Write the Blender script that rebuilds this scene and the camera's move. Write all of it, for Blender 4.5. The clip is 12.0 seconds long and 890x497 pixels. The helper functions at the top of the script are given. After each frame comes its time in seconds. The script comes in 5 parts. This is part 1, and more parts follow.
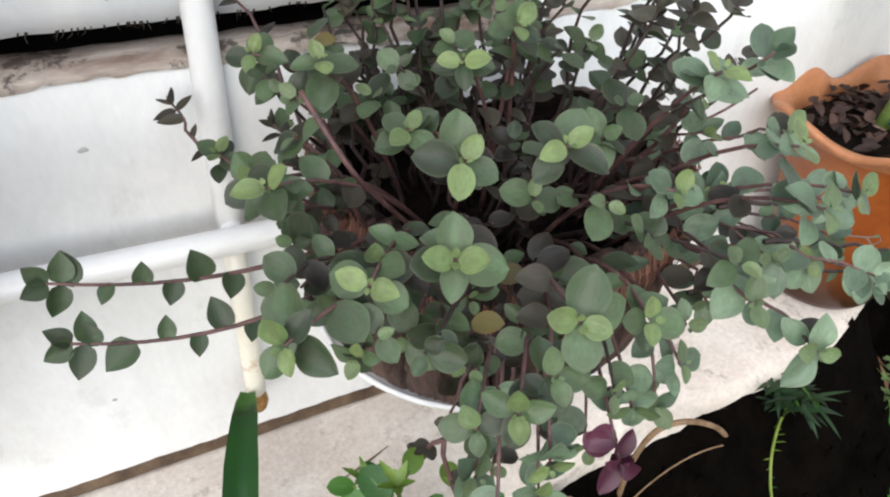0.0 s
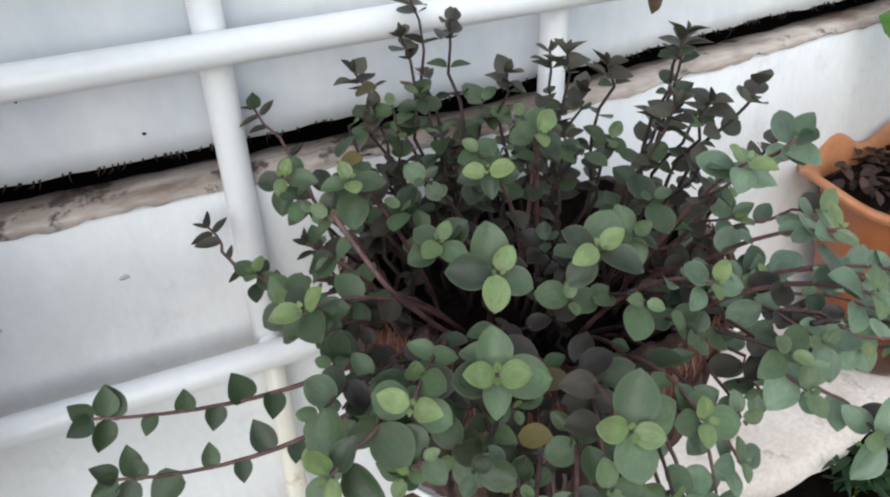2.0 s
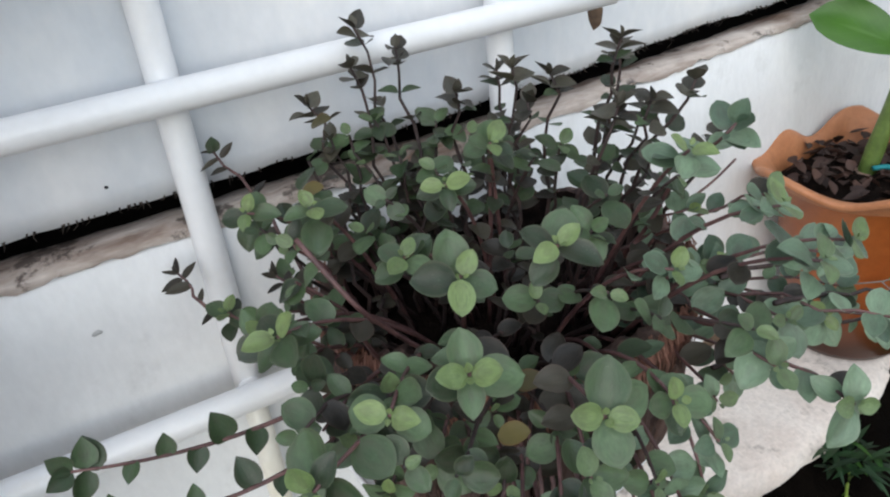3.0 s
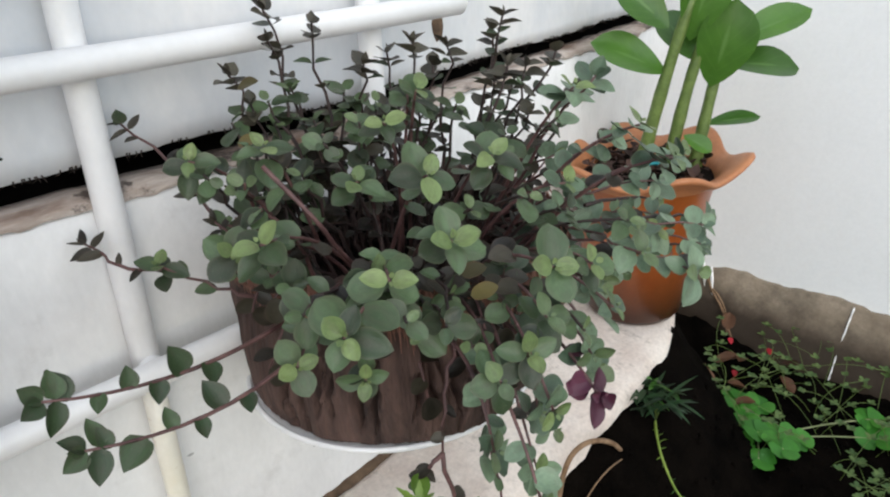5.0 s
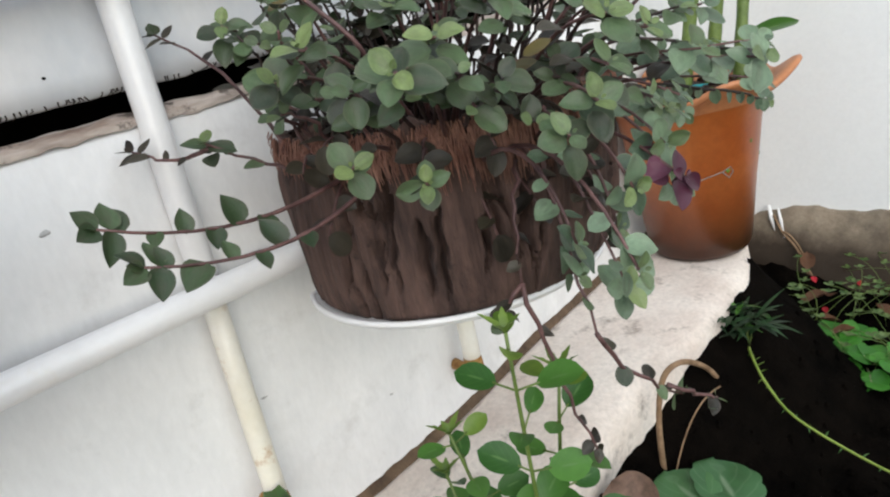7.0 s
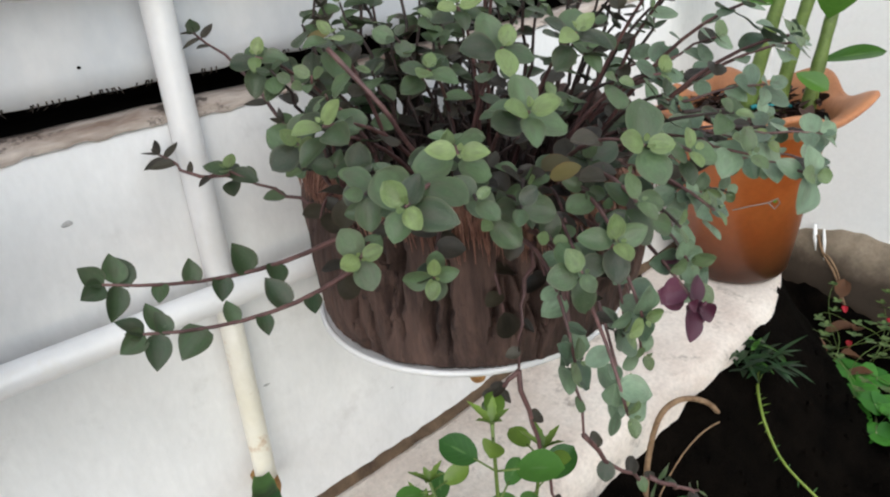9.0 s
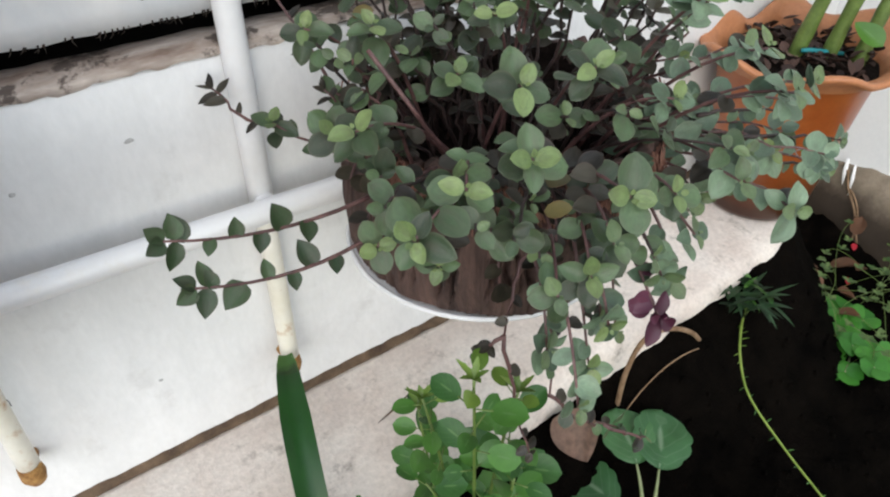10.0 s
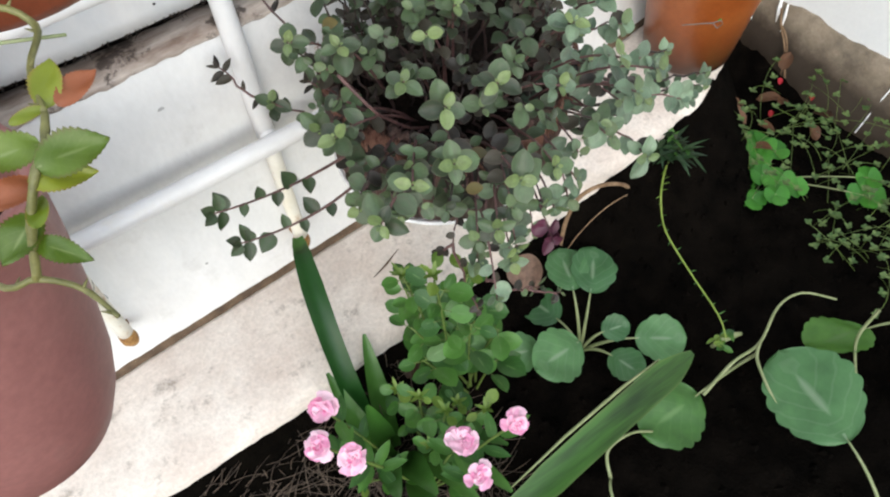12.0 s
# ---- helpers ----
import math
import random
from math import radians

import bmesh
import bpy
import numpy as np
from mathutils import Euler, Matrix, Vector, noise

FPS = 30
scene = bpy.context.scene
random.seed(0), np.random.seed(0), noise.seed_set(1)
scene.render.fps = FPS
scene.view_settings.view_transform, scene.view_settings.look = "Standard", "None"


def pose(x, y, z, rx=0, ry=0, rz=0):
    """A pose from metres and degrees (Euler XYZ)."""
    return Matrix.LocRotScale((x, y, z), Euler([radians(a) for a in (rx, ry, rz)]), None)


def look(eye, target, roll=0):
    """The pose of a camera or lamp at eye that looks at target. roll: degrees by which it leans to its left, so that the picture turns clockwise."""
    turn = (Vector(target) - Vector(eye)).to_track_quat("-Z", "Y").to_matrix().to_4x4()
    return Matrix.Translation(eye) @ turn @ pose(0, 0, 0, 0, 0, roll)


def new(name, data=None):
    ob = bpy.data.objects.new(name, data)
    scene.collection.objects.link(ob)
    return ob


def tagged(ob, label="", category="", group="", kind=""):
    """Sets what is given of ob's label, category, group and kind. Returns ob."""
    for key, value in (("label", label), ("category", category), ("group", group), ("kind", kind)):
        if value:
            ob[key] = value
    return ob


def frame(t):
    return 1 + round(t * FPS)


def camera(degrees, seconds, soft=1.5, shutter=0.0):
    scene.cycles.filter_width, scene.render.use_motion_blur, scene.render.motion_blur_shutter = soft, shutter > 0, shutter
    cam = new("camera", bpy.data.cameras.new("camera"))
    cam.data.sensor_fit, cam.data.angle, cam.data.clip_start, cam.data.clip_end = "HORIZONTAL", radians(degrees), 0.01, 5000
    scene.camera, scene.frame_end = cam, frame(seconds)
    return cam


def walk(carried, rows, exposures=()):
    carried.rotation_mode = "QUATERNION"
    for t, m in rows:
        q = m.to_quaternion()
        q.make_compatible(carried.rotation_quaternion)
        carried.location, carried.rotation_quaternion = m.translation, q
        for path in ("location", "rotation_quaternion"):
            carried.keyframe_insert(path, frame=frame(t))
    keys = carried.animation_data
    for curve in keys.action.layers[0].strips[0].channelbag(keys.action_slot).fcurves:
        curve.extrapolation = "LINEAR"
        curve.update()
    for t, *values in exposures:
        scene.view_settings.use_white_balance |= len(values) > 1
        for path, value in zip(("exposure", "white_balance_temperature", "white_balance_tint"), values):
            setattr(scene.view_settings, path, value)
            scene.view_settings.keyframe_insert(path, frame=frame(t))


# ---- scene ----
cam = camera(65.5, 12.0, soft=2.1)
PATH = [
    (0, (-0.0182, -0.5452, 0.6163), (0.4412, 0.5213, -0.3332), 2.18),
    (0.5, (-0.0188, -0.5499, 0.6147), (0.4463, 0.5482, -0.2952), 0.62),
    (1, (-0.0178, -0.5369, 0.6198), (0.4506, 0.5806, -0.2644), 0.63),
    (1.5, (-0.0138, -0.5345, 0.6295), (0.4743, 0.6296, -0.1810), -0.41),
    (2, (-0.0164, -0.5369, 0.6279), (0.4199, 0.6527, -0.1749), -3.93),
    (2.5, (-0.0200, -0.5448, 0.6354), (0.3922, 0.6620, -0.1543), -5.66),
    (3, (-0.0156, -0.5526, 0.6183), (0.4868, 0.6560, -0.1145), -8.38),
    (3.2, (-0.0205, -0.5485, 0.6099), (0.5688, 0.6340, -0.1002), -7.24),
    (4.8, (-0.1472, -0.5779, 0.5847), (0.7430, 0.4401, -0.0643), -3.11),
    (5, (-0.1629, -0.5814, 0.5823), (0.7678, 0.3983, -0.0688), -2.70),
    (5.5, (-0.1877, -0.5862, 0.5552), (0.7085, 0.4214, -0.1018), -4.75),
    (6, (-0.1932, -0.5954, 0.5262), (0.6379, 0.4447, -0.1649), -9.20),
    (6.5, (-0.1811, -0.5974, 0.4662), (0.7056, 0.4818, -0.0805), -13.77),
    (7, (-0.2084, -0.5920, 0.4236), (0.6965, 0.4929, -0.0805), -12.77),
    (7.2, (-0.2098, -0.5830, 0.4152), (0.6426, 0.5459, -0.0836), -14.48),
    (8.8, (-0.1556, -0.5732, 0.4978), (0.6079, 0.5588, -0.1231), -7.64),
    (9, (-0.1533, -0.5784, 0.5142), (0.6233, 0.5204, -0.1486), -5.72),
    (9.5, (-0.1499, -0.5856, 0.5463), (0.5812, 0.4694, -0.2300), -4.90),
    (10, (-0.1346, -0.5917, 0.6312), (0.4579, 0.3973, -0.3283), -0.66),
    (10.5, (-0.0912, -0.5765, 0.7383), (0.4130, 0.3516, -0.3268), -0.78),
    (11, (-0.0750, -0.5571, 0.8254), (0.3639, 0.2775, -0.3411), -2.05),
    (11.5, (-0.1007, -0.5933, 0.8827), (0.2978, 0.1738, -0.3432), -4.50),
    (12, (-0.1260, -0.6549, 0.8836), (0.2801, 0.0401, -0.3821), -4.99),
]
walk(cam, [(t, look(eye, target, roll)) for t, eye, target, roll in PATH],
     exposures=((0, 0.74, 6600, 10), (0.7, 0.71, 6500, 9), (1.5, 0.51, 6400, 9), (2.5, 0.38, 6250, 9), (3.2, 0.29, 6250, 9), (4.8, 0.38, 6500, 9), (5.5, 0.33, 6600, 10), (7, 0.50, 6600, 9),
                (9.5, 0.50, 6600, 9), (10.5, 0.54, 6450, 9), (11, 0.55, 6500, 9), (11.5, 0.61, 6600, 9), (12, 0.72, 6650, 9)))

# ---- world, sun, exposure ----
SUN_FROM = Vector((-0.40, -0.73, 0.56)).normalized()
world = bpy.data.worlds.new("world")
scene.world = world
world.use_nodes = True
_wn = world.node_tree.nodes
_sky = _wn.new("ShaderNodeTexSky")
_sky.sky_type = "NISHITA"
_sky.sun_disc = False
_sky.sun_elevation = math.asin(SUN_FROM.z)
_sky.sun_rotation = math.atan2(SUN_FROM.x, SUN_FROM.y)
_sky.air_density, _sky.dust_density, _sky.ozone_density = 1.0, 1.2, 1.0
world.node_tree.links.new(_sky.outputs["Color"], _wn["Background"].inputs["Color"])
_wn["Background"].inputs["Strength"].default_value = 0.14
sun = new("sun", bpy.data.lights.new("sun", "SUN"))
sun.data.energy, sun.data.angle, sun.data.color = 2.15, radians(105), (0.90, 0.955, 0.94)
sun.matrix_world = look(SUN_FROM * 5, (0, 0, 0))


# ---- materials ----
def nodes_of(name):
    m = bpy.data.materials.new(name)
    m.use_nodes = True
    nt = m.node_tree
    return m, nt, nt.nodes["Principled BSDF"]


def ramp(nt, fac, stops):
    r = nt.nodes.new("ShaderNodeValToRGB")
    el = r.color_ramp.elements
    while len(el) < len(stops):
        el.new(0.5)
    for e, (p, c) in zip(el, stops):
        e.position, e.color = p, (*c, 1)
    nt.links.new(fac, r.inputs["Fac"])
    return r.outputs["Color"]


def noise_tex(nt, scale, detail=4.0, rough=0.6, stretch=None, coord="Object"):
    tc = nt.nodes.new("ShaderNodeTexCoord")
    n = nt.nodes.new("ShaderNodeTexNoise")
    n.inputs["Scale"].default_value = scale
    n.inputs["Detail"].default_value = detail
    n.inputs["Roughness"].default_value = rough
    out = tc.outputs[coord]
    if stretch:
        mp = nt.nodes.new("ShaderNodeMapping")
        mp.inputs["Scale"].default_value = stretch
        nt.links.new(out, mp.inputs["Vector"])
        out = mp.outputs["Vector"]
    nt.links.new(out, n.inputs["Vector"])
    return n.outputs["Fac"]


def mix(nt, fac, a, b, mode="MIX"):
    m = nt.nodes.new("ShaderNodeMix")
    m.data_type, m.blend_type = "RGBA", mode
    for sock, v in ((0, fac), (6, a), (7, b)):
        if isinstance(v, bpy.types.NodeSocket):
            nt.links.new(v, m.inputs[sock])
        elif sock == 0:
            m.inputs[0].default_value = v
        else:
            m.inputs[sock].default_value = (*v, 1)
    return m.outputs[2]


def bump(nt, bsdf, height, strength=0.3, distance=0.002):
    b = nt.nodes.new("ShaderNodeBump")
    b.inputs["Strength"].default_value = strength
    b.inputs["Distance"].default_value = distance
    nt.links.new(height, b.inputs["Height"])
    nt.links.new(b.outputs["Normal"], bsdf.inputs["Normal"])


def surface(name, c1, c2, scale=30, rough=0.6, fine=250, bump_s=0.25, dirt=None, dirt_scale=6, dirt_at=(0.55, 0.72),
            dirt_amount=0.8, spec=0.5, metal=0.0, stretch=None, bump_d=0.002, grain=0.82):
    """Two colours in broad patches, a finer grain, and dirt in patches of its own."""
    m, nt, b = nodes_of(name)
    n1 = noise_tex(nt, scale, 5, 0.65, stretch)
    n2 = noise_tex(nt, fine, 3, 0.6, stretch)
    col = ramp(nt, n1, [(0.32, c1), (0.68, c2)])
    speckle = ramp(nt, n2, [(0.3, (grain,) * 3), (0.7, (1, 1, 1))])
    col = mix(nt, 1.0, col, speckle, "MULTIPLY")
    if dirt:
        n3 = noise_tex(nt, dirt_scale, 7, 0.7)
        f = ramp(nt, n3, [(dirt_at[0], (0, 0, 0)), (dirt_at[1], (dirt_amount,) * 3)])
        col = mix(nt, f, col, dirt)
    nt.links.new(col, b.inputs["Base Color"])
    b.inputs["Roughness"].default_value = rough
    b.inputs["Specular IOR Level"].default_value = spec
    b.inputs["Metallic"].default_value = metal
    bump(nt, b, mix(nt, 0.5, n1, n2), bump_s, bump_d)
    return m


def leaf_noise(nt, scale, which, detail=4.0):
    """Noise over a leaf's own length and breadth, different on every leaf."""
    n = nt.nodes.new("ShaderNodeTexNoise")
    n.noise_dimensions = "4D"
    n.inputs["Scale"].default_value = scale
    n.inputs["Detail"].default_value = detail
    n.inputs["Roughness"].default_value = 0.6
    nt.links.new(nt.nodes.new("ShaderNodeTexCoord").outputs["UV"], n.inputs["Vector"])
    w = nt.nodes.new("ShaderNodeMath")
    w.operation = "MULTIPLY"
    w.inputs[1].default_value = 37.0
    nt.links.new(which, w.inputs[0])
    nt.links.new(w.outputs[0], n.inputs["W"])
    return n.outputs["Fac"]


def leaf_material(name, dark, light, rough=0.5, spread=0.8, scale=60, translucent=0.15, edge=None, rib=None, stretch=None, mottle=0.75, speck=None, span=(0.3, 0.7)):
    """Leaf tissue: differs from leaf to leaf, with fine mottling and a paler midrib."""
    m, nt, b = nodes_of(name)
    oi = nt.nodes.new("ShaderNodeObjectInfo")
    geo = nt.nodes.new("ShaderNodeNewGeometry")
    add = nt.nodes.new("ShaderNodeMath")
    add.operation = "ADD"
    nt.links.new(oi.outputs["Random"], add.inputs[0])
    nt.links.new(geo.outputs["Random Per Island"], add.inputs[1])
    fr = nt.nodes.new("ShaderNodeMath")
    fr.operation = "FRACT"
    nt.links.new(add.outputs[0], fr.inputs[0])
    col = ramp(nt, fr.outputs[0], [(0.5 - spread / 2, dark), (0.5 + spread / 2, light)])
    n = leaf_noise(nt, 4.5, fr.outputs[0], 6.0) if speck else noise_tex(nt, scale, 4, 0.6, stretch)
    mott = ramp(nt, n, [(span[0], (mottle, mottle + 0.03, mottle)), (span[1], (1.1, 1.1, 1.05))])
    col = mix(nt, 1.0, col, mott, "MULTIPLY")
    if speck:
        dust = leaf_noise(nt, 15.0, fr.outputs[0], 2.0)
        col = mix(nt, ramp(nt, dust, [(0.64, (0, 0, 0)), (0.72, (0.5,) * 3)]), col, speck)
        blush = leaf_noise(nt, 1.4, fr.outputs[0], 2.0)
        col = mix(nt, ramp(nt, blush, [(0.44, (0, 0, 0)), (0.72, (0.42,) * 3)]), col, (0.072, 0.056, 0.044))
    if edge:
        uv = nt.nodes.new("ShaderNodeUVMap")
        sep = nt.nodes.new("ShaderNodeSeparateXYZ")
        nt.links.new(uv.outputs["UV"], sep.inputs[0])
        e = ramp(nt, sep.outputs["X"], [(0.80, (0, 0, 0)), (1.0, (0.45,) * 3)])
        col = mix(nt, e, col, edge)
    if rib:
        uv = nt.nodes.new("ShaderNodeUVMap")
        sep = nt.nodes.new("ShaderNodeSeparateXYZ")
        nt.links.new(uv.outputs["UV"], sep.inputs[0])
        wv = nt.nodes.new("ShaderNodeTexWave")
        wv.inputs["Scale"].default_value = 1.6
        wv.inputs["Distortion"].default_value = 0.6
        lean = nt.nodes.new("ShaderNodeMath")
        lean.operation = "MULTIPLY_ADD"
        nt.links.new(sep.outputs["X"], lean.inputs[0])
        lean.inputs[1].default_value = -0.45
        nt.links.new(sep.outputs["Y"], lean.inputs[2])
        cmb = nt.nodes.new("ShaderNodeCombineXYZ")
        nt.links.new(lean.outputs[0], cmb.inputs[0])
        nt.links.new(cmb.outputs[0], wv.inputs["Vector"])
        col = mix(nt, ramp(nt, wv.outputs["Fac"], [(0.90, (0, 0, 0)), (1.0, (0.14,) * 3)]), col, rib)
        col = mix(nt, ramp(nt, sep.outputs["X"], [(0.03, (0.75,) * 3), (0.12, (0, 0, 0))]), col, rib)
    nt.links.new(col, b.inputs["Base Color"])
    b.inputs["Roughness"].default_value = rough
    b.inputs["Specular IOR Level"].default_value = 0.45
    tr = nt.nodes.new("ShaderNodeBsdfTranslucent")
    nt.links.new(col, tr.inputs["Color"])
    ms = nt.nodes.new("ShaderNodeMixShader")
    ms.inputs[0].default_value = translucent
    nt.links.new(b.outputs[0], ms.inputs[1])
    nt.links.new(tr.outputs[0], ms.inputs[2])
    nt.links.new(ms.outputs[0], nt.nodes["Material Output"].inputs["Surface"])
    bump(nt, b, n, 0.45 if speck else 0.2, 0.001)
    return m


M_WALL = surface("white_wall_paint", (0.69, 0.695, 0.70), (0.84, 0.84, 0.845), 7, 0.42, 160, 0.10,
                 dirt=(0.40, 0.385, 0.37), dirt_scale=16, dirt_at=(0.56, 0.74), dirt_amount=0.34, stretch=(1, 1, 0.45), grain=0.94)
M_SHEET = surface("white_sheet_paint", (0.60, 0.635, 0.68), (0.80, 0.80, 0.81), 8, 0.36, 90, 0.07,
                  dirt=(0.30, 0.27, 0.24), dirt_scale=60, dirt_at=(0.70, 0.75), dirt_amount=0.7, stretch=(1, 1, 0.6), grain=0.95)
M_SIDE = surface("white_side_wall", (0.86, 0.865, 0.87), (0.91, 0.91, 0.915), 4, 0.6, 150, 0.12, grain=0.96)
M_SCUFF = surface("pale_scuff", (0.42, 0.42, 0.42), (0.55, 0.55, 0.55), 90, 0.7, 240, 0.2)
M_KERB = surface("cream_plaster", (0.64, 0.545, 0.485), (0.81, 0.74, 0.675), 11, 0.75, 160, 0.5,
                 dirt=(0.13, 0.10, 0.078), dirt_scale=26, dirt_at=(0.57, 0.72), dirt_amount=0.72, bump_d=0.005)
M_CEMENT = surface("bare_cement", (0.189, 0.144, 0.1008), (0.324, 0.261, 0.1935), 12, 0.85, 140, 0.6,
                   dirt=(0.07, 0.055, 0.04), dirt_scale=7, dirt_at=(0.5, 0.75), bump_d=0.004)
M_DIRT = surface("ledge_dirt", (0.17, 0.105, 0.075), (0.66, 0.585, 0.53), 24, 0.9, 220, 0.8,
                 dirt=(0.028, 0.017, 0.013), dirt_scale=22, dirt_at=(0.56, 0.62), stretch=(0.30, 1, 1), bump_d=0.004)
M_JOINT = surface("brown_joint", (0.055, 0.032, 0.019), (0.165, 0.108, 0.066), 40, 0.9, 220, 0.6)
# near-black for the shade in the wall gap, and for specks on the panel
M_DARK = surface("gap_shade_and_speck_black", (0.002, 0.0018, 0.0016), (0.006, 0.005, 0.0045), 30, 0.95, 200, 0.3, spec=0.05)
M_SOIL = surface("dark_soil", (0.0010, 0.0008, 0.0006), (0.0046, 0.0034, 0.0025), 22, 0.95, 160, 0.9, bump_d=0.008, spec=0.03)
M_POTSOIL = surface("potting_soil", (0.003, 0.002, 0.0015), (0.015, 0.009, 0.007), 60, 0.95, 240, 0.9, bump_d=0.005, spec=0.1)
M_ENAMEL = surface("white_enamel", (0.78, 0.78, 0.79), (0.86, 0.86, 0.87), 9, 0.28, 110, 0.06,
                   dirt=(0.66, 0.58, 0.40), dirt_scale=10, dirt_at=(0.58, 0.8), dirt_amount=0.45, grain=0.96)
M_ENAMEL_OLD = surface("yellowed_enamel", (0.74, 0.70, 0.59), (0.83, 0.81, 0.75), 12, 0.32, 110, 0.1,
                       dirt=(0.42, 0.22, 0.07), dirt_scale=30, dirt_at=(0.57, 0.70), dirt_amount=0.75, grain=0.94)
M_RUST = surface("rust", (0.20, 0.08, 0.02), (0.50, 0.28, 0.09), 120, 0.85, 400, 0.5)
M_TERRA = surface("orange_plastic", (0.2511, 0.05766, 0.01209), (0.3627, 0.1097, 0.0279), 7, 0.30, 90, 0.12,
                  dirt=(0.07, 0.03, 0.015), dirt_scale=5, dirt_at=(0.58, 0.85), dirt_amount=0.55)
M_TERRA_RIM = surface("pale_orange_rim", (0.42, 0.16, 0.065), (0.52, 0.22, 0.10), 20, 0.5, 120, 0.15)


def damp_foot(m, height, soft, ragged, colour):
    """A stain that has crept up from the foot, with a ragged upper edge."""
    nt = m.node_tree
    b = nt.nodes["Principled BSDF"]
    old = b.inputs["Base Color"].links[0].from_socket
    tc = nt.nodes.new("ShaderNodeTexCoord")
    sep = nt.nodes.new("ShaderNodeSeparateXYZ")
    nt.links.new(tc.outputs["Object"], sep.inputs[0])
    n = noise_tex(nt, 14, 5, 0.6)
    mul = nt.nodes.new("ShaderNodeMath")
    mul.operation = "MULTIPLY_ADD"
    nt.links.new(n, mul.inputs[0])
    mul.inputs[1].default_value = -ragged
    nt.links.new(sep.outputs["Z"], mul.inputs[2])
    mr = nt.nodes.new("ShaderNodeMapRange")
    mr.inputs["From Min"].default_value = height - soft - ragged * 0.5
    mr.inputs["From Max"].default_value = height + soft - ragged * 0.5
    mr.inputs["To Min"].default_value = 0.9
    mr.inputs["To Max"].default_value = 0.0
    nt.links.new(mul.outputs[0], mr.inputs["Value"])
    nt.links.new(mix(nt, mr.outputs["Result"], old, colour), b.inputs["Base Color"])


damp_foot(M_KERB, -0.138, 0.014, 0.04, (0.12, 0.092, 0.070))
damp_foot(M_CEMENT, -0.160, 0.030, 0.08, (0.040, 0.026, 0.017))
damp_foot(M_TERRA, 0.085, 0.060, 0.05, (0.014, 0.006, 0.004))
M_RED = surface("red_clay", (0.19, 0.042, 0.016), (0.27, 0.068, 0.028), 12, 0.6, 180, 0.3,
                dirt=(0.045, 0.022, 0.015), dirt_scale=24, dirt_at=(0.52, 0.68), dirt_amount=0.7)
M_ROSE = surface("dusty_brown_plastic", (0.25, 0.104, 0.096), (0.31, 0.136, 0.124), 8, 0.5, 120, 0.12,
                 dirt=(0.30, 0.18, 0.16), dirt_scale=12, dirt_at=(0.6, 0.78), dirt_amount=0.4)
M_COIR = surface("coir_bark", (0.0216, 0.0108, 0.009), (0.1458, 0.0846, 0.0684), 46, 0.9, 330, 1.0,
                 stretch=(1, 1, 0.16), dirt=(0.018, 0.011, 0.010), dirt_scale=34, dirt_at=(0.60, 0.67), bump_d=0.004)
M_FIBRE = surface("coir_fibre", (0.15, 0.055, 0.040), (0.38, 0.20, 0.145), 40, 0.85, 300, 0.2)
M_DUST = surface("dark_dust", (0.010, 0.008, 0.007), (0.085, 0.070, 0.060), 120, 0.95, 300, 0.2, spec=0.1)
M_STEM = surface("purple_stem", (0.046, 0.019, 0.020), (0.170, 0.084, 0.078), 60, 0.55, 300, 0.2)
# stem colour darkened to carry the shade within the mound
M_STEM_SHADED = surface("shaded_stem", (0.0136, 0.00765, 0.00765), (0.0595, 0.0323, 0.0289), 60, 0.65, 300, 0.3)
M_STEM_GREEN = surface("green_stem", (0.07, 0.115, 0.02), (0.15, 0.22, 0.05), 40, 0.5, 240, 0.2)
M_RUNNER = surface("yellow_green_runner", (0.16, 0.24, 0.03), (0.28, 0.37, 0.07), 40, 0.5, 240, 0.2)
M_ROSE_STEM = surface("olive_brown_stem", (0.085, 0.085, 0.022), (0.20, 0.19, 0.065), 60, 0.5, 240, 0.3)
M_STEM_PALE = surface("pale_stem", (0.18, 0.22, 0.09), (0.30, 0.33, 0.17), 40, 0.55, 240, 0.2)
M_DRY = surface("dry_stem", (0.16, 0.09, 0.045), (0.34, 0.22, 0.13), 40, 0.85, 240, 0.4)
M_LITTER = surface("weathered_straw", (0.030, 0.020, 0.015), (0.20, 0.145, 0.105), 50, 0.9, 240, 0.3)
M_TEAL = surface("teal_twine", (0.005, 0.17, 0.19), (0.01, 0.25, 0.27), 60, 0.6, 300, 0.3)
M_WIRE = surface("grey_wire", (0.10, 0.10, 0.10), (0.2, 0.2, 0.2), 60, 0.5, 300, 0.2)
L_MATURE = leaf_material("mature_leaf", (0.024, 0.039, 0.019), (0.096, 0.151, 0.072), 0.40, edge=(0.11, 0.125, 0.072), speck=(0.19, 0.23, 0.15))
L_TEAL_LEAF = leaf_material("teal_leaf", (0.070, 0.113, 0.074), (0.205, 0.292, 0.190), 0.38, edge=(0.19, 0.235, 0.155), speck=(0.28, 0.34, 0.25))
L_MID = leaf_material("half_grown_leaf", (0.0837, 0.1256, 0.06138), (0.16, 0.2232, 0.1004), 0.40, edge=(0.14, 0.18, 0.095), speck=(0.24, 0.30, 0.18))
L_DEEP = leaf_material("deep_green_leaf", (0.02464, 0.04576, 0.01936), (0.06512, 0.1038, 0.04752), 0.42, edge=(0.08, 0.075, 0.05), speck=(0.13, 0.17, 0.11))
L_YOUNG = leaf_material("young_leaf", (0.1283, 0.1852, 0.0703), (0.2042, 0.2717, 0.1026), 0.40, edge=(0.17, 0.23, 0.10), speck=(0.29, 0.35, 0.20))
